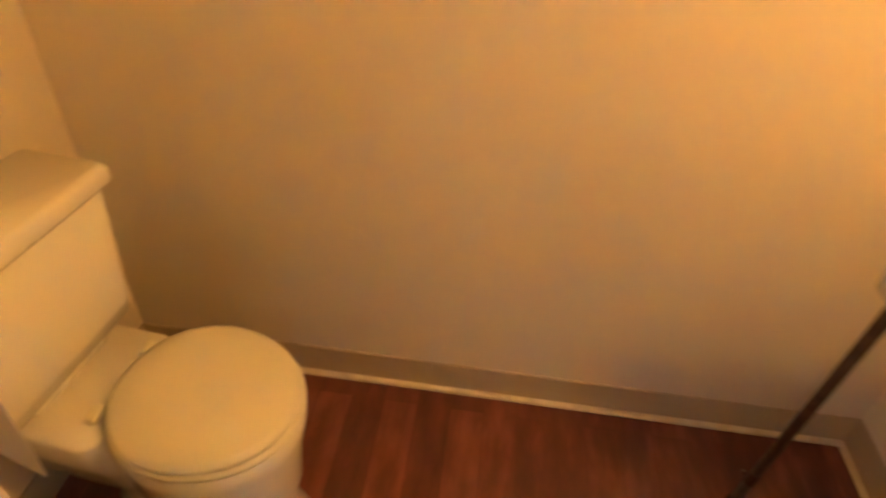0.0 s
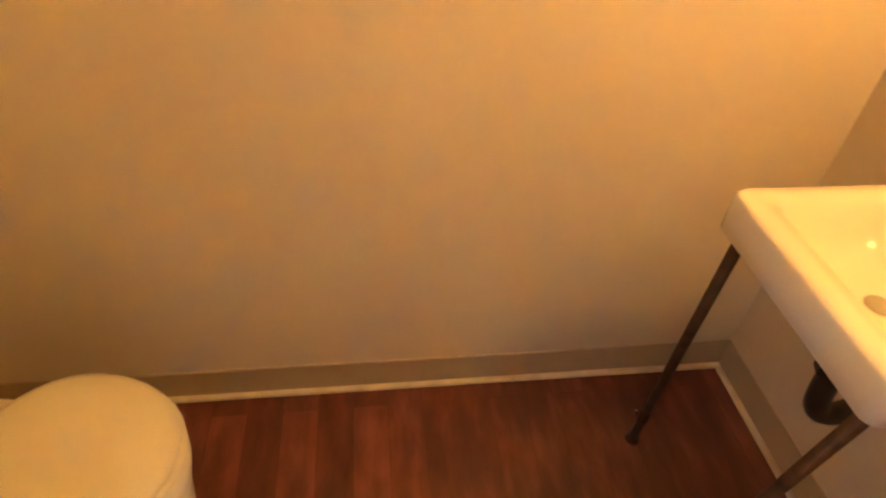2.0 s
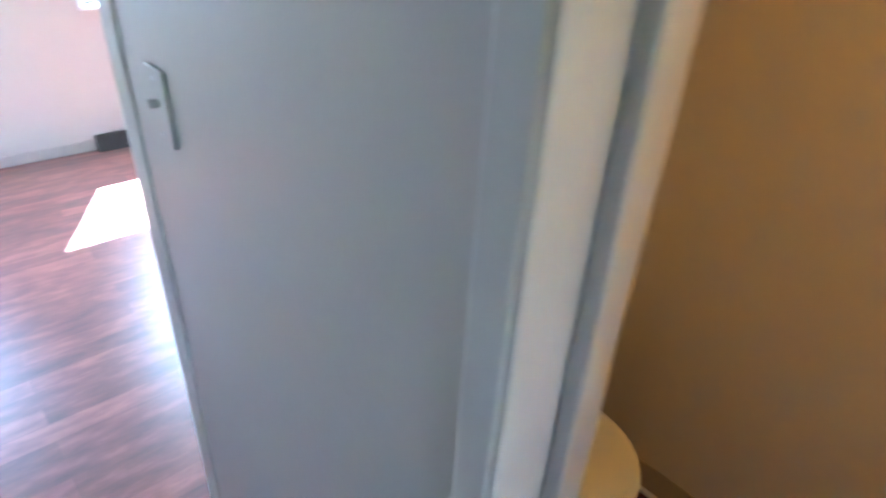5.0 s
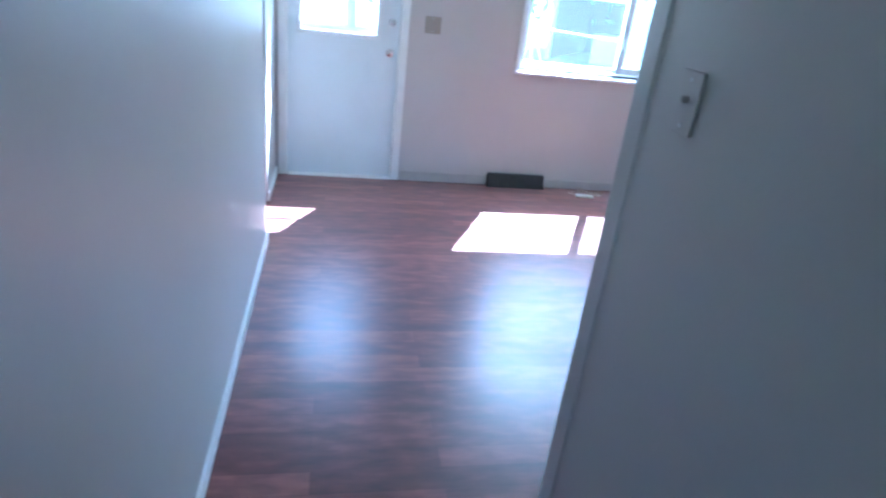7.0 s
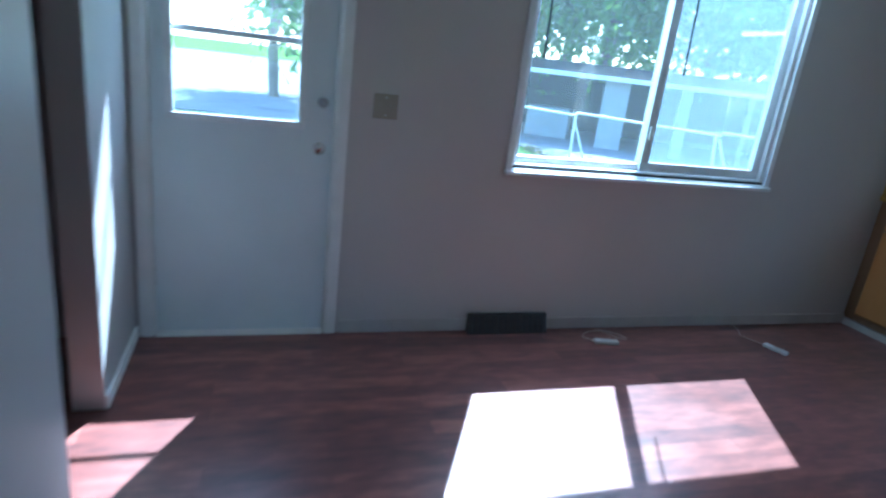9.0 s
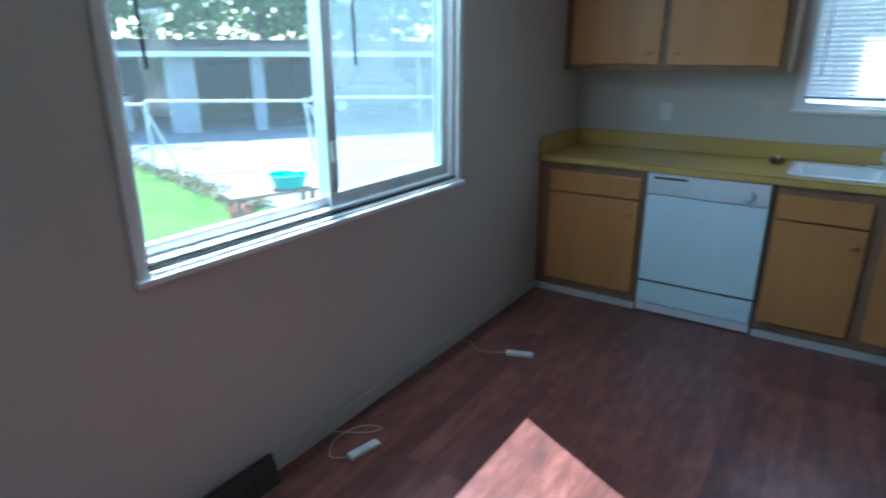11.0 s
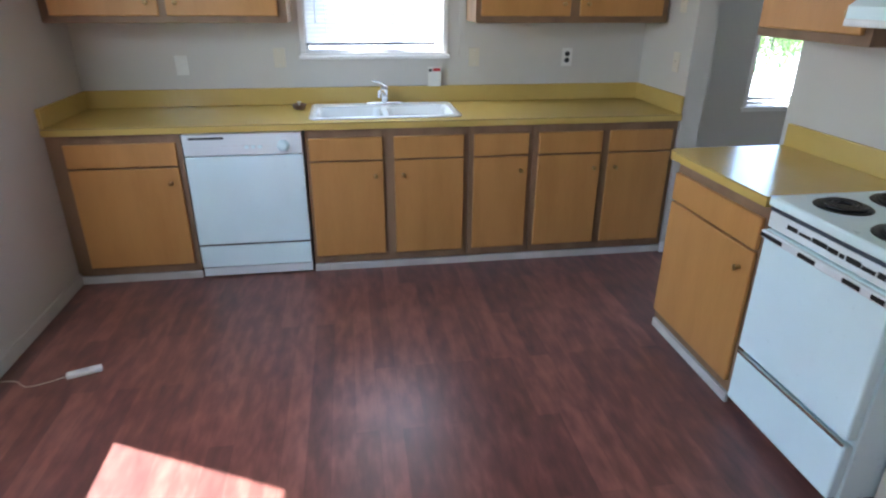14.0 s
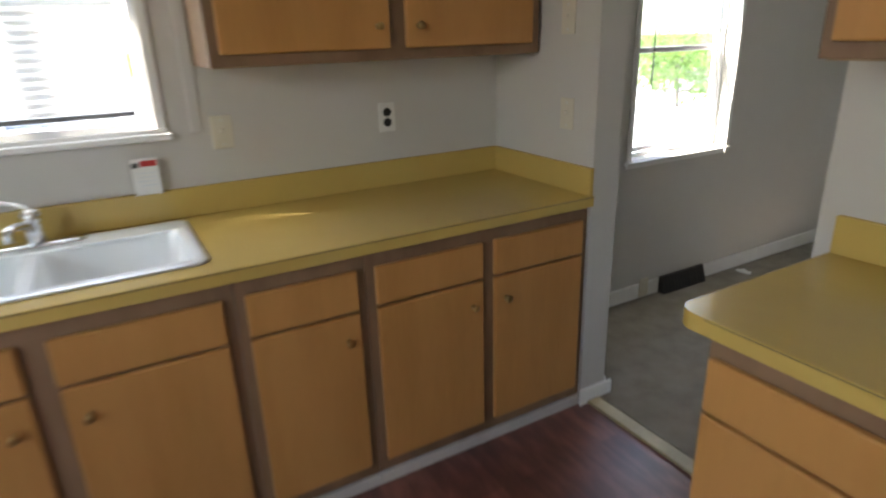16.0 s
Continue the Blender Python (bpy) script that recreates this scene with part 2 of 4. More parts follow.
def lathe(profile, seg=28, sx=1.0, sy=1.0, at=(0, 0, 0), axis="Z"):
    """A turned body from (radius, height) pairs, scaled to an oval."""
    bm = bmesh.new()
    rings = []
    for r, h in profile:
        rings.append([bm.verts.new((r * sx * math.cos(2 * math.pi * i / seg), r * sy * math.sin(2 * math.pi * i / seg), h)) for i in range(seg)])
    for a, b in zip(rings, rings[1:]):
        for i in range(seg):
            bm.faces.new((a[i], a[(i + 1) % seg], b[(i + 1) % seg], b[i]))
    bm.faces.new(rings[0][::-1])
    bm.faces.new(rings[-1])
    if axis == "X":
        bmesh.ops.rotate(bm, verts=bm.verts, cent=(0, 0, 0), matrix=Matrix.Rotation(radians(-90), 3, "Y"))
    if axis == "Y":
        bmesh.ops.rotate(bm, verts=bm.verts, cent=(0, 0, 0), matrix=Matrix.Rotation(radians(-90), 3, "X"))
    bmesh.ops.translate(bm, verts=bm.verts, vec=at)
    return bm


def loft(rings, cap=True):
    """Skin closed rings of equal count."""
    bm = bmesh.new()
    vs = [[bm.verts.new(p) for p in r] for r in rings]
    for a, b in zip(vs, vs[1:]):
        k = len(a)
        for i in range(k):
            bm.faces.new((a[i], a[(i + 1) % k], b[(i + 1) % k], b[i]))
    if cap:
        bm.faces.new(vs[0][::-1])
        bm.faces.new(vs[-1])
    return bm


def tube(points, radius, seg=8):
    """A bent pipe or cable through the points."""
    pts = [Vector(p) for p in points]
    rings = []
    for i, p in enumerate(pts):
        d = (pts[min(i + 1, len(pts) - 1)] - pts[max(i - 1, 0)]).normalized()
        q = d.to_track_quat("Z", "Y")
        rings.append([p + q @ Vector((radius * math.cos(2 * math.pi * k / seg), radius * math.sin(2 * math.pi * k / seg), 0)) for k in range(seg)])
    return loft(rings)


def bend(points, n=10):
    """A smooth Catmull-Rom line through the points."""
    p = [Vector(q) for q in points]
    p = [2 * p[0] - p[1]] + p + [2 * p[-1] - p[-2]]
    out = []
    for i in range(1, len(p) - 2):
        for k in range(n):
            t = k / n
            a, b, c, d = p[i - 1], p[i], p[i + 1], p[i + 2]
            out.append(0.5 * (2 * b + (c - a) * t + (2 * a - 5 * b + 4 * c - d) * t * t + (3 * b - a - 3 * c + d) * t ** 3))
    out.append(p[-2])
    return out


def wall(name, along, u0, u1, face, back, z0, z1, holes, mat, label):
    """A wall slab along 'x' or 'y' from u0 to u1, between the planes face and back, with openings (u0, u1, z0, z1) cut through."""
    us = sorted({u0, u1, *[h[0] for h in holes], *[h[1] for h in holes]})
    zs = sorted({z0, z1, *[h[2] for h in holes], *[h[3] for h in holes]})
    solid = {}
    for i in range(len(us) - 1):
        for j in range(len(zs) - 1):
            cu, cz = (us[i] + us[i + 1]) / 2, (zs[j] + zs[j + 1]) / 2
            solid[i, j] = not any(h[0] < cu < h[1] and h[2] < cz < h[3] for h in holes)
    bm = bmesh.new()
    cache = {}

    def v(u, w, z):
        k = (round(u, 5), round(w, 5), round(z, 5))
        if k not in cache:
            cache[k] = bm.verts.new((u, w, z) if along == "x" else (w, u, z))
        return cache[k]

    for (i, j), s in solid.items():
        if not s:
            continue
        a, b, c, d = us[i], us[i + 1], zs[j], zs[j + 1]
        for k, w in enumerate((face, back)):
            bm.faces.new((v(a, w, c), v(b, w, c), v(b, w, d), v(a, w, d))).material_index = k if isinstance(mat, list) else 0
        if not solid.get((i - 1, j)):
            bm.faces.new((v(a, face, c), v(a, back, c), v(a, back, d), v(a, face, d)))
        if not solid.get((i + 1, j)):
            bm.faces.new((v(b, face, c), v(b, back, c), v(b, back, d), v(b, face, d)))
        if not solid.get((i, j - 1)):
            bm.faces.new((v(a, face, c), v(b, face, c), v(b, back, c), v(a, back, c)))
        if not solid.get((i, j + 1)):
            bm.faces.new((v(a, face, d), v(b, face, d), v(b, back, d), v(a, back, d)))
    return tagged(link_mesh(name, bm, mat), label, "wall", kind="structure")


H_CEIL = 2.32

# ---- structure ----
YJN, YJS = -4.149, -4.76      # bathroom doorway
DOOR = (-4.985, -4.165, 0.0, 2.03)
WIN = (-3.27, -1.61, 0.915, 2.12)
SINKWIN = (-2.225, -1.35, 1.222, 2.02)
LIVWIN = (-5.23, -4.46, 0.835, 2.02)
LIVWIN_UNSEEN = (-8.40, -7.60, 0.92, 2.02)
wall("wall_dining_window", "x", -5.16, 0.14, 0.0, 0.14, -0.7, H_CEIL, [DOOR, WIN], WALL, "taupe painted outside wall with door and sliding window")
wall("wall_kitchen_sink", "y", -9.14, 0.0, 0.0, 0.14, -0.7, H_CEIL, [SINKWIN, LIVWIN, LIVWIN_UNSEEN], WALL_W, "white painted outside wall behind the sink counter")
wall("wall_hall_west", "y", -7.5, -1.27, -4.99, -5.10, -0.05, H_CEIL, [], WALL_H, "glossy white hall wall ending at an opening")
wall("wall_entry_west", "y", -0.62, 0.0, -5.05, -5.16, -0.05, H_CEIL, [], WALL_H, "short white wall beside the entrance door")
wall("wall_hall_east", "y", -7.5, -3.26, -3.99, -3.863, -0.05, H_CEIL, [(YJS, YJN, -0.05, 2.03)], [WALL_H, WALL_B], "glossy white hall wall with the bathroom doorway")
wall("wall_bathroom_north", "x", -3.863, -2.75, -3.43, -3.26, -0.05, H_CEIL, [], WALL_B, "cream painted bathroom wall behind the toilet")
wall("wall_bathroom_far", "y", -5.51, -3.43, -2.905, -2.75, -0.05, H_CEIL, [], WALL_B, "cream painted bathroom wall above a vinyl base")
wall("wall_bathroom_south", "x", -3.863, -2.75, -5.405, -5.51, -0.05, H_CEIL, [], WALL_B, "cream painted bathroom wall behind the basin")
wall("wall_kitchen_stove", "x", -2.75, -1.38, -3.70, -3.81, -0.05, H_CEIL, [], WALL_W, "white painted wall behind the stove")
wall("wall_stub", "x", -0.62, 0.0, -3.60, -3.73, -0.05, H_CEIL, [], WALL_W, "short white partition at the end of the counter")
wall("wall_living_far", "x", -2.86, 0.14, -9.0, -9.14, -0.05, H_CEIL, [], WALL_W, "plain white living room wall")
wall("wall_living_west", "y", -9.0, -3.81, -2.64, -2.75, -0.05, H_CEIL, [], WALL_W, "plain white living room wall")
# its opening holds the added, unseen hall window
wall("wall_hall_end", "x", -5.10, -3.86, -7.5, -7.61, -0.05, H_CEIL, [(-4.80, -4.10, 1.05, 1.95)], WALL_H, "plain white wall closing the hall")
wall("wall_side_room", "y", -3.6, 0.14, -7.0, -7.1, -0.05, H_CEIL, [], WALL_H, "plain white wall of the side room")
wall("wall_side_room_end", "x", -7.1, -5.10, -3.6, -3.7, -0.05, H_CEIL, [], WALL_H, "plain white wall of the side room")
wall("wall_side_room_front", "x", -7.1, -5.16, 0.0, 0.14, -0.05, H_CEIL, [], WALL_H, "plain white wall of the side room")
tagged(link_mesh("floor", box((-7.1, -7.6, -0.06), (0.0, 0.0, 0.0)), FLOOR), "dark red-brown wood-print vinyl floor, glossy and scuffed", "floor", kind="structure")
tagged(link_mesh("floor_living_carpet", box((-2.64, -9.0, 0.001), (0.0, -3.70, 0.012)), CARPET), "worn beige carpet of the living room", "carpet", kind="structure")
tagged(link_mesh("ceiling", box((-7.2, -9.2, H_CEIL), (0.14, 0.14, H_CEIL + 0.1)), CEIL), "white textured ceiling", "ceiling", kind="structure")
# overhang added out of view; its reach shapes the sun on floor and counter
tagged(link_mesh("sun_trim_eave", box((-7.6, -9.6, H_CEIL + 0.11), (0.30, 0.245, H_CEIL + 0.2)), TRIM), "unseen white roof overhang, sized to trim the sun patches", "eave", kind="structure")


def base_run(name, along, u0, u1, face, out, h=0.075, mat=None, label="painted baseboard"):
    """A baseboard with a rounded top; out: +1 or -1, the side on which it stands proud."""
    d = 0.014 * out
    lo, hi = ((u0, face, 0.0), (u1, face + d, h)) if along == "x" else ((face, u0, 0.0), (face + d, u1, h))
    return tagged(link_mesh(name, box(lo, hi, 0.004), mat or TRIM), label, "baseboard", kind="structure")


base_run("baseboard", "x", -4.10, -0.61, 0.0, -1, 0.07, TRIM_T, "taupe painted baseboard under the dining window")
base_run("baseboard", "y", -7.4, -1.27, -4.99, 1, 0.06, TRIM, "thin white baseboard along the hall")
base_run("baseboard", "y", -0.62, -0.02, -5.05, 1, 0.06, TRIM, "thin white baseboard beside the entrance door")
base_run("baseboard", "y", YJN + 0.03, -3.33, -3.99, -1, 0.06, TRIM, "thin white baseboard along the hall")
base_run("baseboard", "y", -8.9, -3.73, 0.0, -1, 0.10, TRIM, "white baseboard of the living room")
base_run("baseboard", "x", -0.62, -0.0, -3.73, -1, 0.09, TRIM, "white baseboard behind the partition")
base_run("baseboard", "y", -3.765, -3.59, -0.62, -1, 0.075, TRIM, "white baseboard round the partition end")
tagged(link_mesh("corner_bead", box((-3.996, -3.325, 0.0), (-3.96, -3.252, H_CEIL), 0.006), WALL_H), "painted corner trim at the hall wall's end", "trim", kind="structure")
tagged(link_mesh("threshold_strip", box((-1.50, -3.695, 0.0), (-0.62, -3.63, 0.016), 0.006), material("threshold_wood_light", (0.50, 0.42, 0.26), 0.4)), "pale wooden threshold strip between vinyl and carpet", "threshold", kind="structure")


def casing(name, pieces, mat, label):
    e = empty(name, label, "door frame", kind="structure")
    for n, lo, hi in pieces:
        part(n, box(lo, hi, 0.004), mat, e)
    return e


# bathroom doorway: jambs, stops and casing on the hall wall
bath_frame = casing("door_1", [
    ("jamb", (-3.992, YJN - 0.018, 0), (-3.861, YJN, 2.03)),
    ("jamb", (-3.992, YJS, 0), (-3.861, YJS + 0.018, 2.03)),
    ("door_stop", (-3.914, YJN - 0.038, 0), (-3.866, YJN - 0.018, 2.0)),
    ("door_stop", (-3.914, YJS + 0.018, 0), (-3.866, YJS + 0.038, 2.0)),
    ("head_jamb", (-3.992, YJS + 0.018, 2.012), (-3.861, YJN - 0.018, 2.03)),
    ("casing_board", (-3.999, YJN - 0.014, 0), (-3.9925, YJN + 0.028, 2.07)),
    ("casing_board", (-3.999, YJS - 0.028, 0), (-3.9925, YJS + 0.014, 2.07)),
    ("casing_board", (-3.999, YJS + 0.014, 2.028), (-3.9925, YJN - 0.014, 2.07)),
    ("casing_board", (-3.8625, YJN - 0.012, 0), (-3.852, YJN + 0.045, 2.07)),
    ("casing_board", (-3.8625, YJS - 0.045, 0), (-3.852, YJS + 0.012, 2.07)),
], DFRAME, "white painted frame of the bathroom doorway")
sp = part("strike_plate", box((-3.965, YJN - 0.0205, 1.01), (-3.925, YJN - 0.018, 1.07), 0.001), BRASS, bath_frame, "worn brass strike plate")
part("latch_hole", box((-3.953, YJN - 0.0215, 1.028), (-3.935, YJN - 0.0204, 1.052)), BLACK, sp, "dark latch hole")

# entrance door with a half window
door = empty("door_2", "white entrance door with a window, closed", "door", (-4.575, 0.0, 0.0), kind="structure")


def local(e, bm):
    bmesh.ops.translate(bm, verts=bm.verts, vec=-Vector(e.location))
    return bm


DW0, DW1, DZ0, DZ1 = -4.885, -4.335, 1.05, 1.75
bm = bmesh.new()
for lo, hi in (((DOOR[0] + 0.02, 0.03, 0.012), (DOOR[1] - 0.02, 0.072, DZ0)), ((DOOR[0] + 0.02, 0.03, DZ1), (DOOR[1] - 0.02, 0.072, 2.01)),
               ((DOOR[0] + 0.02, 0.03, DZ0), (DW0, 0.072, DZ1)), ((DW1, 0.03, DZ0), (DOOR[1] - 0.02, 0.072, DZ1))):
    add_box(bm, lo, hi)
bmesh.ops.remove_doubles(bm, verts=bm.verts, dist=0.0005)
part("door_leaf", local(door, bm), ENAMEL_G, door)
bm = bmesh.new()
for lo, hi in (((DW0 - 0.02, 0.014, DZ0 - 0.02), (DW1 + 0.02, 0.03, DZ0 + 0.012)), ((DW0 - 0.02, 0.014, DZ1 - 0.012), (DW1 + 0.02, 0.03, DZ1 + 0.02)),
               ((DW0 - 0.02, 0.014, DZ0 + 0.012), (DW0 + 0.012, 0.03, DZ1 - 0.012)), ((DW1 - 0.012, 0.014, DZ0 + 0.012), (DW1 + 0.02, 0.03, DZ1 - 0.012)),
               ((DW0, 0.045, 1.40), (DW1, 0.06, 1.425))):
    add_box(bm, lo, hi, 0.003)
part("window_frame", local(door, bm), WHITEFRAME, door)
pane = part("pane", local(door, box((DW0, 0.050, DZ0), (DW1, 0.054, DZ1))), GLASS, door)
pane.visible_shadow = False
kn = part("door_knob", local(door, lathe([(0.030, 0), (0.030, 0.006), (0.012, 0.012), (0.012, 0.03), (0.026, 0.042), (0.028, 0.055), (0.016, 0.064)], 20, axis="Y", at=(-4.245, 0.029, 0.945))), CHROME, door, "round chrome door knob", True)
part("deadbolt", local(door, cyl((-4.238, 0.03, 1.158), (-4.238, 0.008, 1.158), 0.027, 0.022)), CHROME, door, "round chrome deadbolt")
for zz in (0.3, 1.05, 1.8):
    part("hinge", local(door, cyl((-4.968, 0.024, zz - 0.045), (-4.968, 0.024, zz + 0.045), 0.008)), STEEL, door)
casing("door_2_frame", [
    ("jamb", (DOOR[0], 0.005, 0), (DOOR[0] + 0.018, 0.14, 2.03)), ("jamb", (DOOR[1] - 0.018, 0.005, 0), (DOOR[1], 0.14, 2.03)),
    ("casing_board", (DOOR[1] - 0.008, -0.016, 0), (DOOR[1] + 0.045, 0.0, 2.08)), ("casing_board", (DOOR[0] - 0.045, -0.016, 0), (DOOR[0] + 0.008, 0.0, 2.08)),
    ("casing_board", (DOOR[0] + 0.008, -0.016, 2.022), (DOOR[1] - 0.008, 0.0, 2.08)),
    ("door_sill", (DOOR[0] + 0.02, -0.02, 0.0), (DOOR[1] - 0.02, 0.14, 0.01)),
], TRIM, "white painted frame of the entrance door")


def frame_bars(bm, along, u0, u1, z0, z1, w0, w1, t):
    """Four bars of width t round an opening, between the planes w0 and w1."""
    def b(ua, ub, za, zb):
        add_box(bm, (ua, w0, za) if along == "x" else (w0, ua, za), (ub, w1, zb) if along == "x" else (w1, ub, zb), 0.003)
    b(u0, u1, z0, z0 + t)
    b(u0, u1, z1 - t, z1)
    b(u0, u0 + t, z0 + t, z1 - t)
    b(u1 - t, u1, z0 + t, z1 - t)
    return bm


# dining window: sliding aluminium sashes, the right one with an insect screen outside
wd = empty("window_1", "white framed horizontal sliding window over the dining floor", "window", kind="structure")
part("window_frame", frame_bars(bmesh.new(), "x", WIN[0], WIN[1], WIN[2], WIN[3], 0.015, 0.115, 0.028), WHITEFRAME, wd)
part("casing_trim", frame_bars(bmesh.new(), "x", WIN[0] - 0.03, WIN[1] + 0.03, WIN[2] - 0.03, WIN[3] + 0.03, -0.012, 0.0, 0.036), WHITEFRAME, wd)
part("window_sill", box((WIN[0] - 0.035, -0.03, WIN[2] - 0.028), (WIN[1] + 0.035, 0.012, WIN[2] - 0.006), 0.005), WHITEFRAME, wd, "white painted sill with a bright edge")
part("track", box((WIN[0] + 0.006, 0.008, WIN[2] + 0.007), (WIN[1] - 0.006, 0.0148, WIN[2] + 0.017)), BLACK, wd, "dark sliding track")
XM = -2.45
for nm, a, b_, w, tk_ in (("sash", WIN[0] + 0.026, XM + 0.02, 0.07, 0.034), ("sash", XM - 0.02, WIN[1] - 0.026, 0.040, 0.052)):
    s = part(nm, frame_bars(bmesh.new(), "x", a, b_, WIN[2] + 0.03, WIN[3] - 0.026, w, w + 0.026, tk_), STEEL, wd, "aluminium sliding sash")
    g = part("pane", box((a + 0.03, w + 0.011, WIN[2] + 0.06), (b_ - 0.03, w + 0.015, WIN[3] - 0.056)), GLASS, s)
    g.visible_shadow = False
part("sash_lock", box((XM - 0.008, 0.026, 1.12), (XM + 0.012, 0.040, 1.20), 0.006), STEEL, wd, "small metal sash latch")
sc = part("insect_screen", frame_bars(bmesh.new(), "x", XM - 0.01, WIN[1] - 0.028, WIN[2] + 0.028, WIN[3] - 0.028, 0.100, 0.112, 0.02), STEEL, wd)
part("screen_mesh", box((XM + 0.01, 0.105, WIN[2] + 0.048), (WIN[1] - 0.048, 0.1055, WIN[3] - 0.048)), SCREEN, sc, "grey insect screen mesh")

for xx in (-3.20, -2.385):
    part("wand", cyl((xx, -0.045, 1.475), (xx - 0.004, -0.03, 2.11), 0.005, seg=8), BLACK, wd, "thin dark blind wand")

# window over the sink with a lowered blind
ws = empty("window_2", "white framed window over the sink", "window", kind="structure")
part("window_frame", frame_bars(bmesh.new(), "y", SINKWIN[0], SINKWIN[1], SINKWIN[2], SINKWIN[3], 0.02, 0.12, 0.025), WHITEFRAME, ws)
part("casing_trim", frame_bars(bmesh.new(), "y", SINKWIN[0] - 0.03, SINKWIN[1] + 0.03, SINKWIN[2] - 0.03, SINKWIN[3] + 0.03, -0.012, 0.0, 0.034), TRIM, ws)
part("window_sill", box((-0.035, SINKWIN[0] - 0.04, SINKWIN[2] - 0.032), (0.02, SINKWIN[1] + 0.04, SINKWIN[2] - 0.010), 0.005), TRIM, ws)
part("mullion", box((0.06, -1.80, SINKWIN[2] + 0.025), (0.09, -1.765, SINKWIN[3] - 0.025), 0.003), WHITEFRAME, ws)
g = part("pane", box((0.074, SINKWIN[0] + 0.024, SINKWIN[2] + 0.024), (0.078, SINKWIN[1] - 0.024, SINKWIN[3] - 0.024)), GLASS, ws)
g.visible_shadow = False
blind = empty("window_blind", "white mini blind lowered and closed over the sink window", "window blind", (0.012, -1.7875, 2.0))
part("headrail", box((-0.014, -0.43, -0.025), (0.014, 0.43, 0.012), 0.003), WHITEFRAME, blind)
slat_me = None
nsl = 26
for i in range(nsl):
    z = -0.040 - i * 0.0262
    if slat_me is None:
        bm = bmesh.new()
        prof = [(-0.0095, -0.0145), (-0.0035, -0.0035), (0.0035, 0.0065), (0.0095, 0.0145)]
        ring = [(x, zz) for x, zz in prof] + [(x, zz + 0.0008) for x, zz in prof[::-1]]
        a = [bm.verts.new((x, -0.385, zz)) for x, zz in ring]
        b_ = [bm.verts.new((x, 0.425, zz)) for x, zz in ring]
        for k in range(len(ring)):
            bm.faces.new((a[k], a[(k + 1) % 8], b_[(k + 1) % 8], b_[k]))
        bm.faces.new(a)
        bm.faces.new(b_[::-1])
        s = part("slat", bm, SLAT, blind)
        slat_me = s.data
    else:
        s = new("slat", slat_me)
        s.parent = blind
    s.location = (0, random.uniform(-0.001, 0.001), z)
    s.rotation_euler = (random.uniform(-0.004, 0.004), random.uniform(-0.025, 0.025), 0)
# the rail's grey paints in the shaded gap between rail and sill
part("bottom_rail", box((-0.011, -0.387, -0.728), (0.011, 0.427, -0.712), 0.003), material("blind_rail_gap_grey", (0.22, 0.23, 0.24), 0.5), blind, "bottom rail, greyed for the dark gap below it")
for yy in (-0.3, 0.3):
    part("ladder_cord", cyl((-0.0135, yy, -0.714), (-0.0135, yy, -0.02), 0.0012, seg=6), PAPER, blind)
part("tilt_wand", cyl((-0.022, 0.36, -0.60), (-0.020, 0.36, -0.02), 0.004, seg=8), STEEL, blind)


def hung_window(name, y0, y1, z0, z1, zr):
    w = empty(name, "white single-hung living room window with bright daylight", "window", kind="structure")
    part("window_frame", frame_bars(bmesh.new(), "y", y0, y1, z0, z1, 0.075, 0.135, 0.020), WHITEFRAME, w)
    part("window_sill", box((-0.02, y0 - 0.04, z0 - 0.022), (0.02, y1 + 0.04, z0 - 0.004), 0.005), TRIM, w)
    part("casing_trim", frame_bars(bmesh.new(), "y", y0 - 0.03, y1 + 0.03, z0 - 0.04, z1 + 0.03, -0.010, 0.0, 0.032), TRIM, w)
    s = part("lower_sash", frame_bars(bmesh.new(), "y", y0 + 0.025, y1 - 0.025, z0 + 0.025, zr + 0.012, 0.080, 0.098, 0.028), STEEL, w)
    g1 = part("pane", box((0.087, y0 + 0.05, z0 + 0.05), (0.090, y1 - 0.05, zr - 0.01)), GLASS, s)
    s2 = part("upper_sash", frame_bars(bmesh.new(), "y", y0 + 0.025, y1 - 0.025, zr - 0.015, z1 - 0.022, 0.102, 0.120, 0.026), STEEL, w)
    g2 = part("pane", box((0.109, y0 + 0.05, zr + 0.010), (0.112, y1 - 0.05, z1 - 0.046)), GLASS, s2)
    g1.visible_shadow = g2.visible_shadow = False
    return w


# window added out of sight so that light reaches the hall from behind
we = empty("window_5_added", "unseen window added at the hall's far end for fill light", "window", kind="structure")
part("window_frame", frame_bars(bmesh.new(), "x", -4.80, -4.10, 1.05, 1.95, -7.59, -7.53, 0.03), WHITEFRAME, we)
g = part("pane", box((-4.77, -7.562, 1.08), (-4.13, -7.558, 1.92)), GLASS, we)
g.visible_shadow = False
w3 = hung_window("window_3", LIVWIN[0], LIVWIN[1], LIVWIN[2], LIVWIN[3], 1.39)
part("wand", cyl((-0.02, LIVWIN[1] - 0.09, 1.21), (-0.018, LIVWIN[1] - 0.09, 1.98), 0.004, seg=8), BLACK, w3, "thin dark blind wand")
part("cord", tube(bend([(-0.02, LIVWIN[0] + 0.03, 1.98), (-0.024, LIVWIN[0] + 0.015, 1.4), (-0.03, LIVWIN[0] + 0.03, 0.80)]), 0.0025, 6), PAPER, w3)
# second living room window, unseen and added to let more light in
hung_window("window_4_unseen", LIVWIN_UNSEEN[0], LIVWIN_UNSEEN[1], LIVWIN_UNSEEN[2], LIVWIN_UNSEEN[3], 1.42)

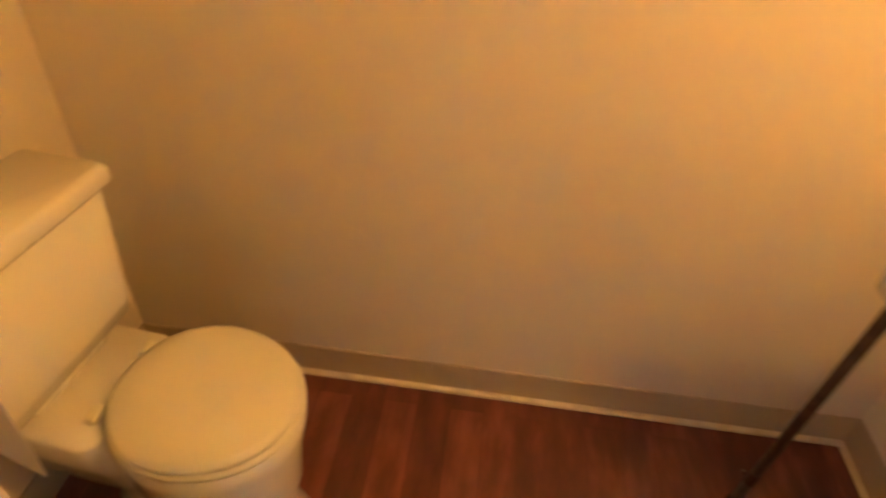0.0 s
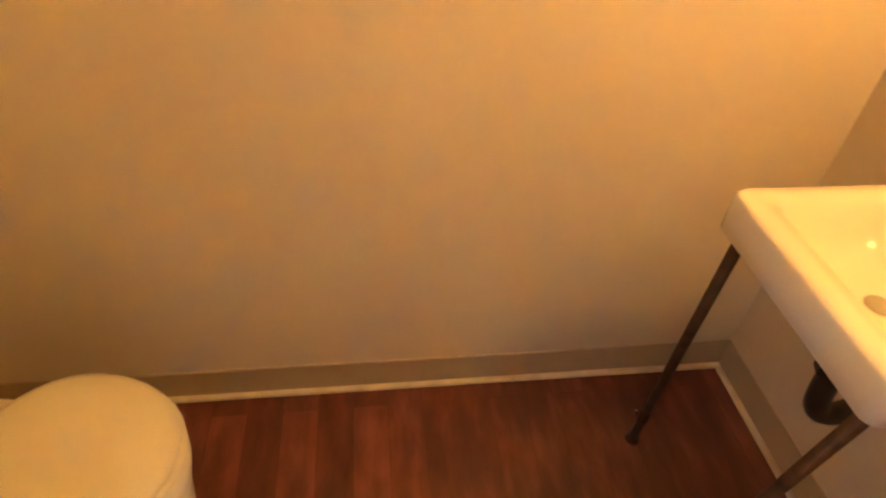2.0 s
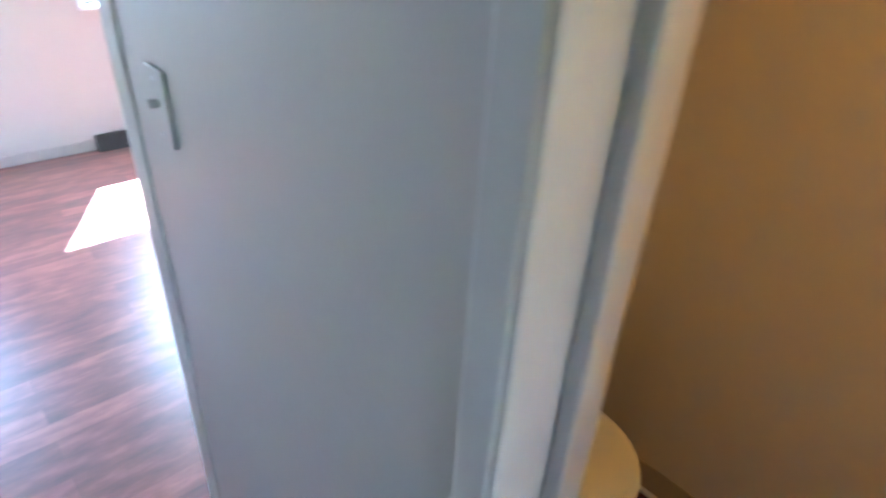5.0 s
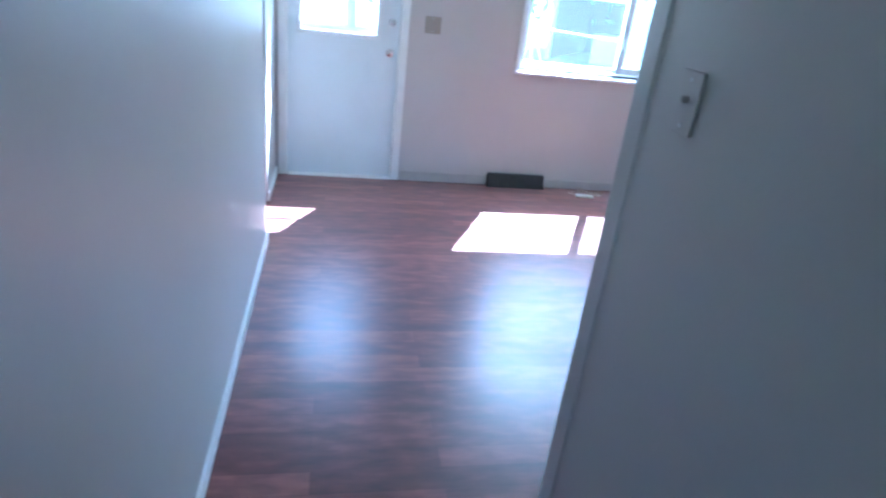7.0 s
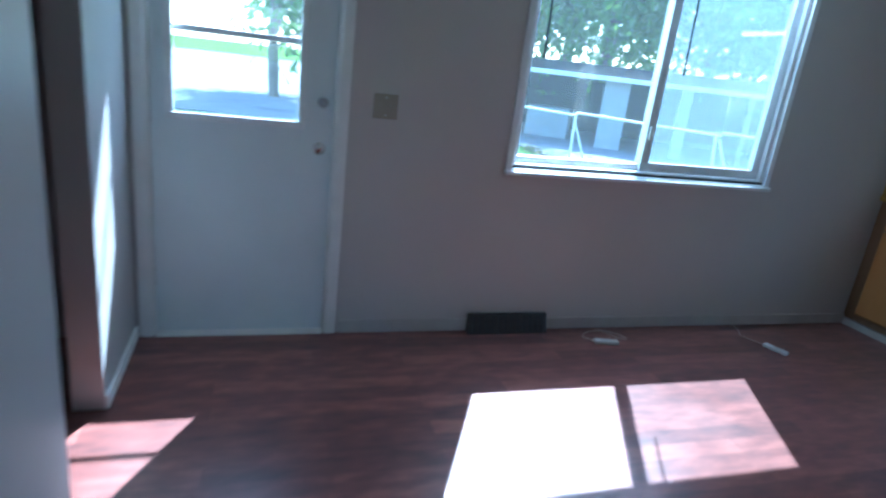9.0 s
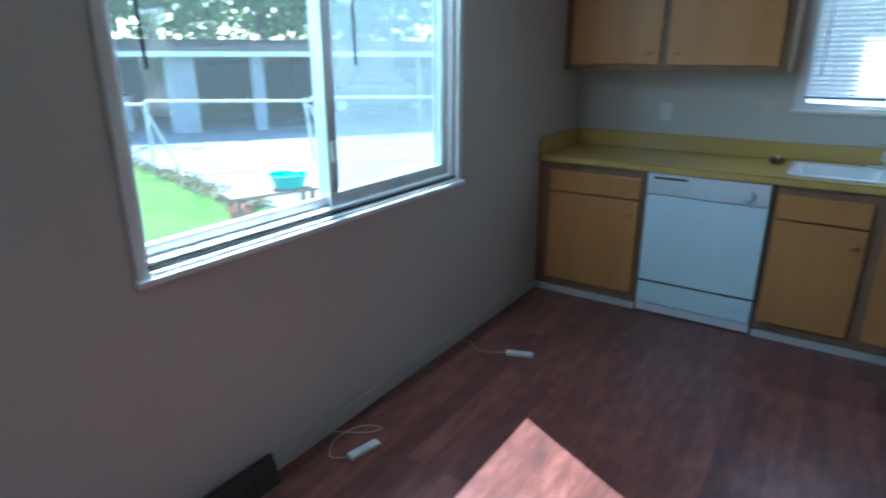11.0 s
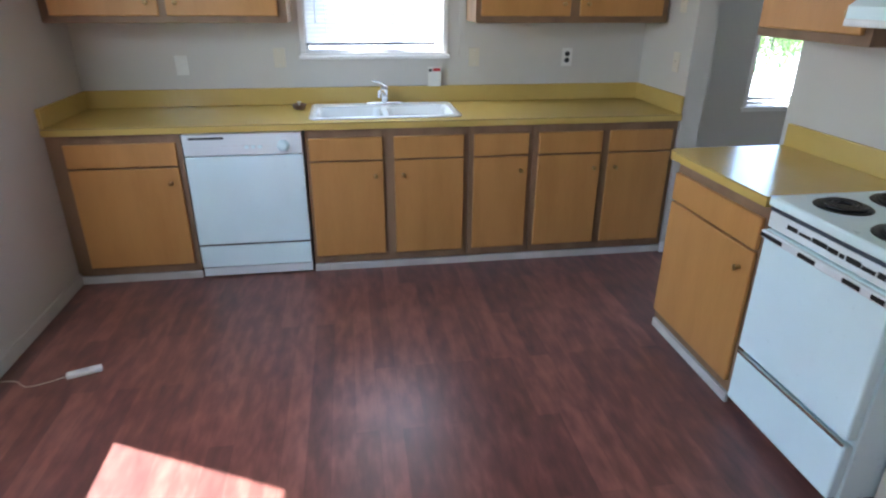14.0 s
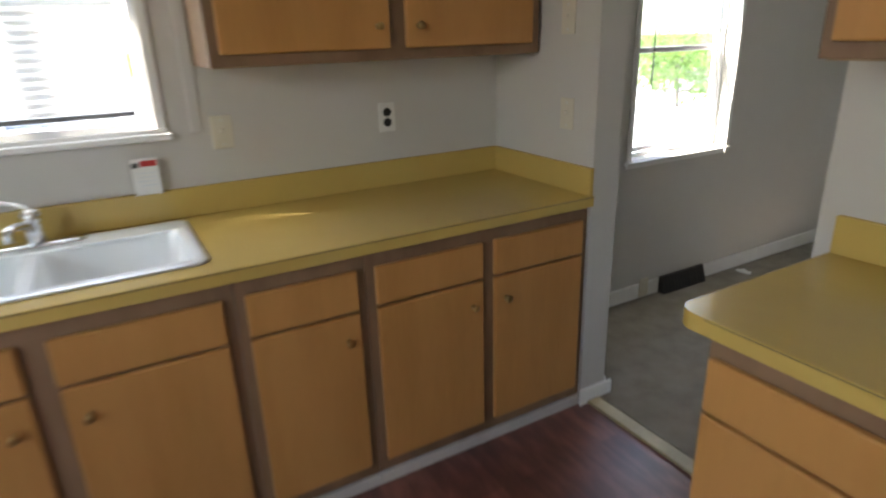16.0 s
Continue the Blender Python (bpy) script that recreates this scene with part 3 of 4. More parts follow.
# ---- kitchen ----
FX = -0.61      # face of the base cabinets on the sink wall


def knob_bm(at, out):
    """A small turned knob; out: unit direction."""
    q = Vector(out).to_track_quat("Z", "Y").to_matrix()
    bm = lathe([(0.009, 0), (0.008, 0.004), (0.005, 0.010), (0.007, 0.016), (0.0125, 0.019), (0.0132, 0.024), (0.008, 0.027)], 16)
    bmesh.ops.rotate(bm, verts=bm.verts, cent=(0, 0, 0), matrix=q)
    bmesh.ops.translate(bm, verts=bm.verts, vec=at)
    return bm


def cabinet(name, label, group, to_world, w, d, z0, z1, doors, drawers, base=True, open_top=False):
    """A cabinet in local metres: u along the front from 0 to w, front at v = 0 and back at v = d. doors: (u0, u1, z0, z1, knob u, knob z)."""
    e = empty(name, label, "cabinet", (0, 0, 0), group)
    e.matrix_world = to_world
    bm = bmesh.new()
    add_box(bm, (0, 0.004, z0), (w, d, 0.70 if open_top else z1), 0.002)
    if open_top:
        add_box(bm, (0, 0.004, 0.7005), (w, 0.03, z1), 0.002)
    part("body", bm, FRAME, e, "dark brown face frame and carcass")
    for u0, u1, a, b, ku, kz in doors:
        dr = part("door", box((u0, -0.018, a), (u1, 0.003, b), 0.006, 3), OAK, e, "tan wood-grain overlay door")
        part("knob", knob_bm((ku, -0.018, kz), (0, -1, 0)), BRASS, dr, "aged brass knob", True)
    for u0, u1, a, b in drawers:
        part("drawer_front", box((u0, -0.018, a), (u1, 0.003, b), 0.006, 3), OAK, e, "tan wood-grain drawer front")
    if base:
        part("base_strip", box((0.0, -0.004, 0.0), (w, 0.012, z0 - 0.006), 0.002), VSTRIP, e, "pale vinyl strip along the floor")
    return e


def east_run(y):
    """Local u runs towards -y, v towards +x, for units on the sink wall."""
    return Matrix(((0, 1, 0, FX), (-1, 0, 0, y), (0, 0, 1, 0), (0, 0, 0, 1)))


Z0, Z1 = 0.050, 0.872
DZ = (0.102, 0.684)
RZ = (0.694, 0.824)


def base_unit(y0, y1, spans, knobs, label, open_top=False):
    w = y0 - y1
    return cabinet("base_cabinet", label, "base cabinets", east_run(y0), w - 0.002, 0.60, Z0, Z1,
                   [(y0 - a, y0 - b, *DZ, y0 - k, 0.60) for (a, b), k in zip(spans, knobs)], [(y0 - a, y0 - b, *RZ) for a, b in spans], open_top=open_top)


base_unit(0.0, -0.685, [(-0.085, -0.655)], [-0.605], "brown and tan base cabinet in the corner beside the dishwasher")
base_unit(-1.345, -2.292, [(-1.365, -1.782), (-1.846, -2.258)], [-1.735, -1.895], "two-door brown and tan cabinet under the sink", True)
base_unit(-2.292, -2.685, [(-2.318, -2.652)], [-2.605], "narrow brown and tan base cabinet under the counter")
base_unit(-2.685, -3.598, [(-2.712, -3.112), (-3.160, -3.562)], [-3.065, -3.205], "two-door brown and tan base cabinet beside the partition")


def upper_run(y):
    return Matrix(((0, 1, 0, -0.315), (-1, 0, 0, y), (0, 0, 1, 0), (0, 0, 0, 1)))


def upper_unit(m, w, spans, knobs, label, d=0.314):
    e = cabinet("wall_cabinet", label, "wall cabinets", m, w, d, 1.42, 2.18,
                [(a, b, 1.455, 2.14, k, 1.525) for (a, b), k in zip(spans, knobs)], [], base=False)
    part("underside", box((0.012, 0.016, 1.416), (w - 0.012, d, 1.4195)), BOARD, e)
    return e


upper_unit(upper_run(-0.002), 1.284, [(0.05, 0.605), (0.645, 1.235)], [0.55, 0.70], "brown and tan wall cabinet beside the sink window")
upper_unit(upper_run(-2.372), 1.208, [(0.03, 0.575), (0.635, 1.165)], [0.53, 0.68], "brown and tan wall cabinet over the long counter")
tagged(link_mesh("window_filler_board", box((-0.008, -2.368, 1.20), (-0.001, -2.330, 2.1), 0.002), WALL_W), "narrow white board between window and cabinet", "trim", kind="structure")


def countertop(name, label, pieces, splash, edge):
    e = empty(name, label, "countertop")
    part("slab", pieces, LAM, e)
    for s in splash:
        part("backsplash", s, LAM, e, "mustard laminate backsplash")
    for s in edge:
        part("edge_seam", s, LAM_EDGE, e, "dark seam line along the edge")
    return e


SY0, SY1, SX0, SX1 = -2.245, -1.385, -0.545, -0.075      # sink cut-out
bm = bmesh.new()
for lo, hi in (((-0.635, -3.598, 0.874), (SX0, -0.001, 0.914)), ((SX1, -3.598, 0.874), (-0.001, -0.001, 0.914)),
               ((SX0, -3.598, 0.874), (SX1, SY0, 0.914)), ((SX0, SY1, 0.874), (SX1, -0.001, 0.914))):
    add_box(bm, lo, hi)
bmesh.ops.remove_doubles(bm, verts=bm.verts, dist=0.0005)
countertop("sink_countertop", "long mustard yellow laminate countertop with backsplash", bm,
           [box((-0.022, -3.597, 0.9145), (-0.001, -0.002, 1.018), 0.003), box((-0.63, -0.021, 0.9145), (-0.023, -0.001, 1.018), 0.003),
            box((-0.63, -3.598, 0.9145), (-0.023, -3.579, 1.018), 0.003)],
           [box((-0.6365, -3.598, 0.9085), (-0.6345, -0.001, 0.9115))])

# dishwasher
dw = empty("dishwasher", "white built-in dishwasher with dial controls", "dishwasher", (FX, -1.015, 0))


def dbox(lo, hi, bv=0.004):
    return box(lo, hi, bv)


part("tub", dbox((0.004, -0.318, 0.02), (0.56, 0.318, 0.868)), STEEL, dw)
part("door_panel", dbox((-0.028, -0.318, 0.218), (0.004, 0.318, 0.742), 0.006), ENAMEL, dw)
part("lower_panel", dbox((-0.022, -0.318, 0.072), (0.004, 0.318, 0.205), 0.004), ENAMEL, dw)
part("toe_panel", dbox((-0.012, -0.318, 0.012), (0.004, 0.318, 0.066), 0.003), ENAMEL_G, dw)
part("gap_shadow_strip", dbox((-0.012, -0.318, 0.2055), (0.003, 0.318, 0.2175), 0.0), BLACK, dw)
cp = part("control_panel", dbox((-0.034, -0.318, 0.748), (0.004, 0.318, 0.868), 0.006), ENAMEL_G, dw)
part("latch_recess", dbox((-0.0355, 0.10, 0.838), (-0.030, 0.285, 0.852), 0.002), BLACK, cp, "dark latch slot")
part("vent_strip", dbox((-0.0352, -0.318, 0.862), (-0.020, 0.318, 0.8675), 0.0), STEEL, cp)
dial = part("dial", lathe([(0.034, 0), (0.034, 0.006), (0.024, 0.008), (0.022, 0.022), (0.018, 0.024)], 24, axis="X", at=(-0.034, -0.215, 0.795)), ENAMEL, cp, "round white dial", True)
for k in range(3):
    part("button", dbox((-0.040, -0.10 + 0.035 * k, 0.785), (-0.034, -0.078 + 0.035 * k, 0.803), 0.002), ENAMEL, cp)
for k in range(3):
    part("label_mark", dbox((-0.0348, -0.02 + 0.05 * k, 0.80), (-0.0339, 0.015 + 0.05 * k, 0.804), 0), STEEL, cp)

# double sink with tap
snk = empty("kitchen_sink", "white enamel double bowl sink with a dark worn rim", "sink", (-0.31, -1.815, 0.914))


def rrect(x0, x1, y0, y1, z, r=0.04, n=5):
    pts = []
    for cx, cy, a0 in ((x1 - r, y1 - r, 0), (x0 + r, y1 - r, 90), (x0 + r, y0 + r, 180), (x1 - r, y0 + r, 270)):
        for k in range(n + 1):
            a = radians(a0 + 90 * k / n)
            pts.append(Vector((cx + r * math.cos(a), cy + r * math.sin(a), z)))
    return pts


X0, X1, Y0, Y1 = -0.245, 0.245, -0.44, 0.44
part("rim", loft([rrect(X0, X1, Y0, Y1, 0.0005), rrect(X0 - 0.004, X1 + 0.004, Y0 - 0.004, Y1 + 0.004, 0.003), rrect(X0, X1, Y0, Y1, 0.008), rrect(X0 + 0.012, X1 - 0.012, Y0 + 0.012, Y1 - 0.012, 0.0085)], cap=False), STEEL, snk, "stainless rim strip", True)
bm = bmesh.new()
for lo, hi in (((X0 + 0.011, Y0 + 0.011, 0), (X0 + 0.04, Y1 - 0.011, 0.009)), ((X1 - 0.11, Y0 + 0.011, 0), (X1 - 0.011, Y1 - 0.011, 0.009)),
               ((X0 + 0.04, Y0 + 0.011, 0), (X1 - 0.11, Y0 + 0.04, 0.009)), ((X0 + 0.04, Y1 - 0.04, 0), (X1 - 0.11, Y1 - 0.011, 0.009)), ((X0 + 0.04, -0.02, -0.02), (X1 - 0.11, 0.02, 0.006))):
    add_box(bm, lo, hi, 0.003)
part("deck", bm, SINKWARE, snk)
for a, b_ in ((Y0 + 0.036, -0.016), (0.016, Y1 - 0.036)):
    part("bowl", loft([rrect(X0 + 0.03, X1 - 0.1, a - 0.006, b_ + 0.006, 0.0075, 0.05), rrect(X0 + 0.045, X1 - 0.115, a + 0.01, b_ - 0.01, -0.01, 0.05), rrect(X0 + 0.055, X1 - 0.125, a + 0.02, b_ - 0.02, -0.15, 0.06),
                       rrect(X0 + 0.10, X1 - 0.17, a + 0.06, b_ - 0.06, -0.168, 0.05), rrect(X0 + 0.185, X1 - 0.255, a + 0.185, b_ - 0.185, -0.17, 0.004)], cap=False), SINKWARE, snk, "", True)
    part("drain", cyl((X0 + 0.195, (a + b_) / 2, -0.172), (X0 + 0.195, (a + b_) / 2, -0.166), 0.045), STEEL, snk)
tap = empty("kitchen_tap", "chrome single-lever kitchen tap on the sink deck", "tap", (-0.125, -1.83, 0.9235))
part("base_plate", loft([rrect(-0.028, 0.028, -0.13, 0.13, 0.0, 0.027), rrect(-0.026, 0.026, -0.128, 0.128, 0.010, 0.025), rrect(-0.018, 0.018, -0.10, 0.10, 0.016, 0.017)]), CHROME, tap, "", True)
part("tap_body", lathe([(0.026, 0.014), (0.025, 0.05), (0.023, 0.075), (0.026, 0.080), (0.026, 0.10), (0.018, 0.115), (0.004, 0.12)], 24), CHROME, tap, "", True)
part("spout", tube(bend([(-0.01, 0, 0.055), (-0.07, 0.012, 0.085), (-0.13, 0.03, 0.10), (-0.17, 0.04, 0.098), (-0.182, 0.043, 0.07)]), 0.011, 12), CHROME, tap, "", True)
part("lever", tube(bend([(0, 0, 0.112), (0.02, 0.03, 0.13), (0.02, 0.075, 0.145)]), 0.007, 10), CHROME, tap, "", True)
st = empty("sink_strainer", "dark round sink strainer lying on the counter", "strainer", (-0.20, -1.30, 0.915))
part("cup", lathe([(0.030, 0.001), (0.036, 0.01), (0.042, 0.028), (0.046, 0.03), (0.040, 0.032), (0.03, 0.02)], 22), material("brown_rubber", (0.16, 0.09, 0.06), 0.5), st, "", True)
part("stem", lathe([(0.006, 0.018), (0.006, 0.036), (0.011, 0.040), (0.011, 0.046), (0.004, 0.049)], 12), STEEL, st, "", True)

# small card leaning on the backsplash
card = empty("instruction_card", "small white printed card leaning over the backsplash", "card", (-0.028, -2.165, 1.016))
part("sheet", box((-0.010, -0.042, 0.002), (-0.008, 0.042, 0.125)), PAPER, card)
part("red_print", box((-0.0112, -0.038, 0.098), (-0.0102, 0.012, 0.118)), RED, card)
part("black_print", box((-0.0112, 0.018, 0.095), (-0.0102, 0.038, 0.112)), BLACK, card)
for k in range(4):
    part("text_bar", box((-0.0112, -0.03, 0.075 - 0.014 * k), (-0.0102, 0.025 - 0.006 * (k % 2), 0.079 - 0.014 * k)), STEEL, card)
card.rotation_euler = (0.0, radians(-4), radians(-6))


def plate(name, label, at, out, mat, kind, double=False):
    """A wall plate; out is the way it faces; kind: switch, outlet or blank."""
    e = empty(name, label, "switch" if kind == "switch" else "outlet")
    q = Vector(out).to_track_quat("Y", "Z")
    e.matrix_world = Matrix.Translation(at) @ q.to_matrix().to_4x4()
    hw = 0.058 if double else 0.036
    part("cover_plate", box((-hw, 0.0, -0.058), (hw, 0.006, 0.058), 0.003), mat, e)
    if kind == "switch":
        for u in ((-0.023, 0.023) if double else (0.0,)):
            part("toggle", box((u - 0.005, 0.005, 0.0), (u + 0.005, 0.020, 0.012), 0.002), mat, e)
    else:
        for zz in (-0.02, 0.02):
            part("socket", cyl((0, 0.004, zz), (0, 0.0085, zz), 0.017), BLACK if kind == "dark" else mat, e)
    for zz in ((-0.042, 0.042) if kind == "switch" else (0.0,)):
        part("screw", cyl((0, 0.005, zz), (0, 0.0075, zz), 0.004, seg=10), STEEL, e)
    return e


plate("wall_outlet", "white outlet plate with dark sockets over the counter", (-0.001, -3.065, 1.19), (-1, 0, 0), PLATE_W, "dark")
plate("wall_switch", "ivory switch plate beside the sink window", (-0.001, -2.43, 1.195), (-1, 0, 0), PLATE, "switch")
plate("wall_switch", "ivory switch plate beside the sink window", (-0.001, -1.19, 1.20), (-1, 0, 0), PLATE, "switch")
plate("wall_outlet", "white outlet plate in the counter corner", (-0.001, -0.60, 1.16), (-1, 0, 0), PLATE_W, "outlet")
plate("wall_switch", "ivory switch plate high on the partition", (-0.46, -3.599, 1.54), (0, 1, 0), PLATE, "switch")
plate("wall_switch", "ivory switch plate low on the partition", (-0.47, -3.599, 1.20), (0, 1, 0), PLATE, "switch")
plate("wall_switch", "white light switch near the hall wall's end", (-3.991, -3.465, 1.305), (-1, 0, 0), WALL_H, "switch")
plate("wall_switch", "dull beige double switch plate beside the entrance door", (-3.95, -0.001, 1.17), (0, -1, 0), material("switch_plate_beige", (0.36, 0.32, 0.26), 0.4, amount=0.1), "switch", True)
plate("wall_outlet", "small ivory outlet plate at the living room baseboard", (-0.0155, -4.63, 0.075), (-1, 0, 0), PLATE, "outlet")

# stove counter
south = Matrix(((-1, 0, 0, -1.508), (0, -1, 0, -3.107), (0, 0, 1, 0), (0, 0, 0, 1)))
e = cabinet("base_cabinet", "brown and tan base cabinet beside the stove", "base cabinets", south, 0.648, 0.592, Z0, Z1,
            [(0.012, 0.636, *DZ, 0.575, 0.60)], [(0.012, 0.636, *RZ)])
bm = box((-2.158, -3.699, 0.874), (-1.43, -3.082, 0.914))
ce = [ed for ed in bm.edges if abs(ed.verts[0].co.z - ed.verts[1].co.z) > 0.03 and ed.verts[0].co.x > -1.5 and ed.verts[0].co.y > -3.2]
bmesh.ops.bevel(bm, geom=ce, offset=0.05, segments=6, affect="EDGES", profile=0.5)
countertop("stove_countertop", "short mustard laminate countertop with a rounded corner", bm, [box((-2.158, -3.70, 0.9145), (-1.432, -3.679, 1.018), 0.003)],
           [box((-2.158, -3.0835, 0.9085), (-1.505, -3.0815, 0.9115))])
up = upper_unit(Matrix(((-1, 0, 0, -1.475), (0, -1, 0, -3.385), (0, 0, 1, 0), (0, 0, 0, 1))), 0.615, [(0.03, 0.585)], [0.53], "brown and tan wall cabinet beside the range hood")
hood = empty("range_hood", "white range hood over the stove", "range hood", (-2.42, -3.70, 1.50))
part("shell", loft([[Vector(p) for p in ((-0.32, 0.002, 0.0), (0.32, 0.002, 0.0), (0.32, 0.44, 0.0), (-0.32, 0.44, 0.0))],
                    [Vector(p) for p in ((-0.32, 0.002, 0.05), (0.32, 0.002, 0.05), (0.32, 0.44, 0.05), (-0.32, 0.44, 0.05))],
                    [Vector(p) for p in ((-0.32, 0.002, 0.14), (0.32, 0.002, 0.14), (0.32, 0.33, 0.14), (-0.32, 0.33, 0.14))]]), ENAMEL, hood)
part("front_lip", box((-0.322, 0.43, -0.012), (0.322, 0.443, 0.012), 0.003), STEEL, hood)
upper2 = cabinet("wall_cabinet", "short brown cabinet above the range hood", "wall cabinets", Matrix(((-1, 0, 0, -2.092), (0, -1, 0, -3.385), (0, 0, 1, 0), (0, 0, 0, 1))), 0.64, 0.314, 1.645, 2.18,
                 [(0.03, 0.305, 1.68, 2.14, 0.26, 1.75), (0.335, 0.61, 1.68, 2.14, 0.38, 1.75)], [], base=False)

# stove
stv = empty("stove", "white electric coil stove with worn chrome trim", "stove", (-2.455, -3.09, 0))
W = 0.285
part("body", box((-W, -0.60, 0.04), (W, -0.045, 0.895), 0.004), ENAMEL, stv)
part("oven_door", box((-W + 0.004, -0.045, 0.292), (W - 0.004, 0.0, 0.80), 0.010, 3), ENAMEL, stv)
dr = part("storage_drawer", box((-W + 0.004, -0.045, 0.05), (W - 0.004, -0.002, 0.268), 0.010, 3), ENAMEL, stv)
part("drawer_trim", box((-W + 0.006, -0.006, 0.270), (W - 0.006, 0.004, 0.285), 0.004), CHROME, dr, "chrome strip over the drawer")
part("front_band", box((-W + 0.002, -0.045, 0.806), (W - 0.002, -0.006, 0.868), 0.005), ENAMEL_G, stv, "white band with worn dark patches")
hd = part("door_handle", box((-W + 0.01, 0.002, 0.770), (W - 0.01, 0.020, 0.800), 0.006, 3), ENAMEL_G, stv, "white handle strip with dark worn slots")
for a, b_ in ((W - 0.125, W - 0.012), (W - 0.285, W - 0.205), (W - 0.47, W - 0.40), (-W + 0.012, -W + 0.06)):
    part("slot", box((a, 0.0185, 0.776), (b_, 0.0215, 0.792), 0.001), BLACK, hd, "dark worn slot")
band = random.Random(5)
u = W - 0.10
while u > -W + 0.03:
    w = band.uniform(0.02, 0.07)
    part("worn_mark", box((u - w, -0.0075, 0.830 + band.uniform(0, 0.004)), (u, -0.0045, 0.844 + band.uniform(0, 0.006)), 0.001), BLACK, stv, "dark worn lettering bar")
    u -= w + band.uniform(0.002, 0.008)
part("gap_trim", box((-W + 0.002, -0.030, 0.869), (W - 0.002, -0.004, 0.884), 0.002), material("worn_dark_trim", (0.07, 0.09, 0.12), 0.4, dark=(0.02, 0.024, 0.03), scale=11, fine=0.4), stv, "dark worn trim strip")
tp = part("cooktop", box((-W - 0.004, -0.60, 0.886), (W + 0.004, 0.006, 0.922), 0.008, 3), ENAMEL, stv)
for bx, by, r in ((-0.14, -0.16, 0.09), (0.14, -0.16, 0.07), (-0.14, -0.41, 0.07), (0.14, -0.41, 0.09)):
    dp = part("drip_pan", lathe([(r + 0.022, 0.9225), (r + 0.018, 0.9265), (r + 0.006, 0.9245), (r * 0.5, 0.9235)], 30, at=(bx, by, 0)), BLACK, tp, "dark drip pan", True)
    pts = []
    for k in range(100):
        a = k / 99 * 2 * math.pi * 3.6
        rr = 0.02 + (r - 0.02) * k / 99
        pts.append((bx + rr * math.cos(a), by + rr * math.sin(a), 0.931))
    part("coil", tube(pts, 0.006, 6), BLACK, dp, "black coil element", True)
bk = part("back_panel", box((-W, -0.605, 0.922), (W, -0.545, 1.09), 0.010, 3), ENAMEL, stv)
for k in range(5):
    part("control_knob", cyl((-0.22 + 0.11 * k, -0.546, 1.02), (-0.22 + 0.11 * k, -0.520, 1.02), 0.021, 0.016), BLACK, bk)


# floor registers and loose cords
def register(name, label, m, w, d, h):
    e = empty(name, label, "floor register")
    e.matrix_world = m
    part("frame", loft([[Vector(p) for p in ((0, 0, 0), (w, 0, 0), (w, -d, 0), (0, -d, 0))], [Vector(p) for p in ((0, 0, h), (w, 0, h), (w, -d * 0.35, h), (0, -d * 0.35, h))]]), DARK, e)
    for k in range(12):
        u = 0.03 + (w - 0.06) * k / 11
        fin = part("fin", box((u - 0.004, -0.003, -0.004), (u + 0.004, 0.003, h * 0.9)), BLACK, e)
        fin.location = (0, -d * 0.92, 0.012)
        fin.rotation_euler = (-math.atan2(d * 0.65, h), 0, 0)
    return e


register("floor_register", "dark metal heating register against the dining wall", Matrix.Translation((-3.40, -0.015, 0.0)), 0.475, 0.055, 0.105)
register("floor_register", "dark metal heating register on the living room wall", Matrix(((0, 1, 0, -0.015), (-1, 0, 0, -4.76), (0, 0, 1, 0.012), (0, 0, 0, 1))), 0.37, 0.05, 0.10)


def jack(at, turn, wall_x, loops, label):
    e = empty("phone_jack", label, "cable", at)
    e.rotation_euler = (0, 0, turn)
    part("housing", box((-0.07, -0.02, 0.0), (0.07, 0.02, 0.020), 0.005), PLATE_W, e)
    part("socket_strip", box((-0.03, -0.0195, 0.0202), (0.02, 0.012, 0.0215)), STEEL, e)
    inv = Matrix.Rotation(-turn, 3, "Z")
    way = [Vector((-0.069, 0.0, 0.008))] + [inv @ (Vector((x, y, 0.005)) - Vector(at)) for x, y in loops] + [inv @ (Vector((wall_x, -0.016, 0.02)) - Vector(at))]
    part("cord", tube(bend(way), 0.0017, 6), PLATE, e, "thin white cord", True)
    return e


jack((-1.555, -0.366, 0.001), radians(-70), -1.60, [(-1.60, -0.25), (-1.63, -0.16), (-1.58, -0.09)], "white cable connector on the floor with a thin cord")
jack((-2.62, -0.21, 0.001), radians(-12), -2.62, [(-2.72, -0.12), (-2.62, -0.06), (-2.50, -0.09), (-2.46, -0.17), (-2.52, -0.14)], "second white cable connector on the floor by the wall")
scrap = empty("paper_scrap", "crumpled white paper scrap on the carpet", "paper", (-0.10, -5.45, 0.013))
part("sheet", loft([[Vector((0.05 * math.cos(a), 0.03 * math.sin(a) + 0.006 * math.sin(3 * a), 0.001)) for a in [k * math.pi / 5 for k in range(10)]],
                    [Vector((0.045 * math.cos(a), 0.028 * math.sin(a), 0.008 + 0.006 * math.sin(4 * a))) for a in [k * math.pi / 5 for k in range(10)]]]), PAPER, scrap)

# ---- bathroom ----
NY, SYW, FXW = -3.43, -5.405, -2.905      # inner faces


def cove(name, lo, hi):
    return tagged(link_mesh(name, box(lo, hi, 0.003), COVE), "grey-beige vinyl cove base in the bathroom", "baseboard", kind="structure")


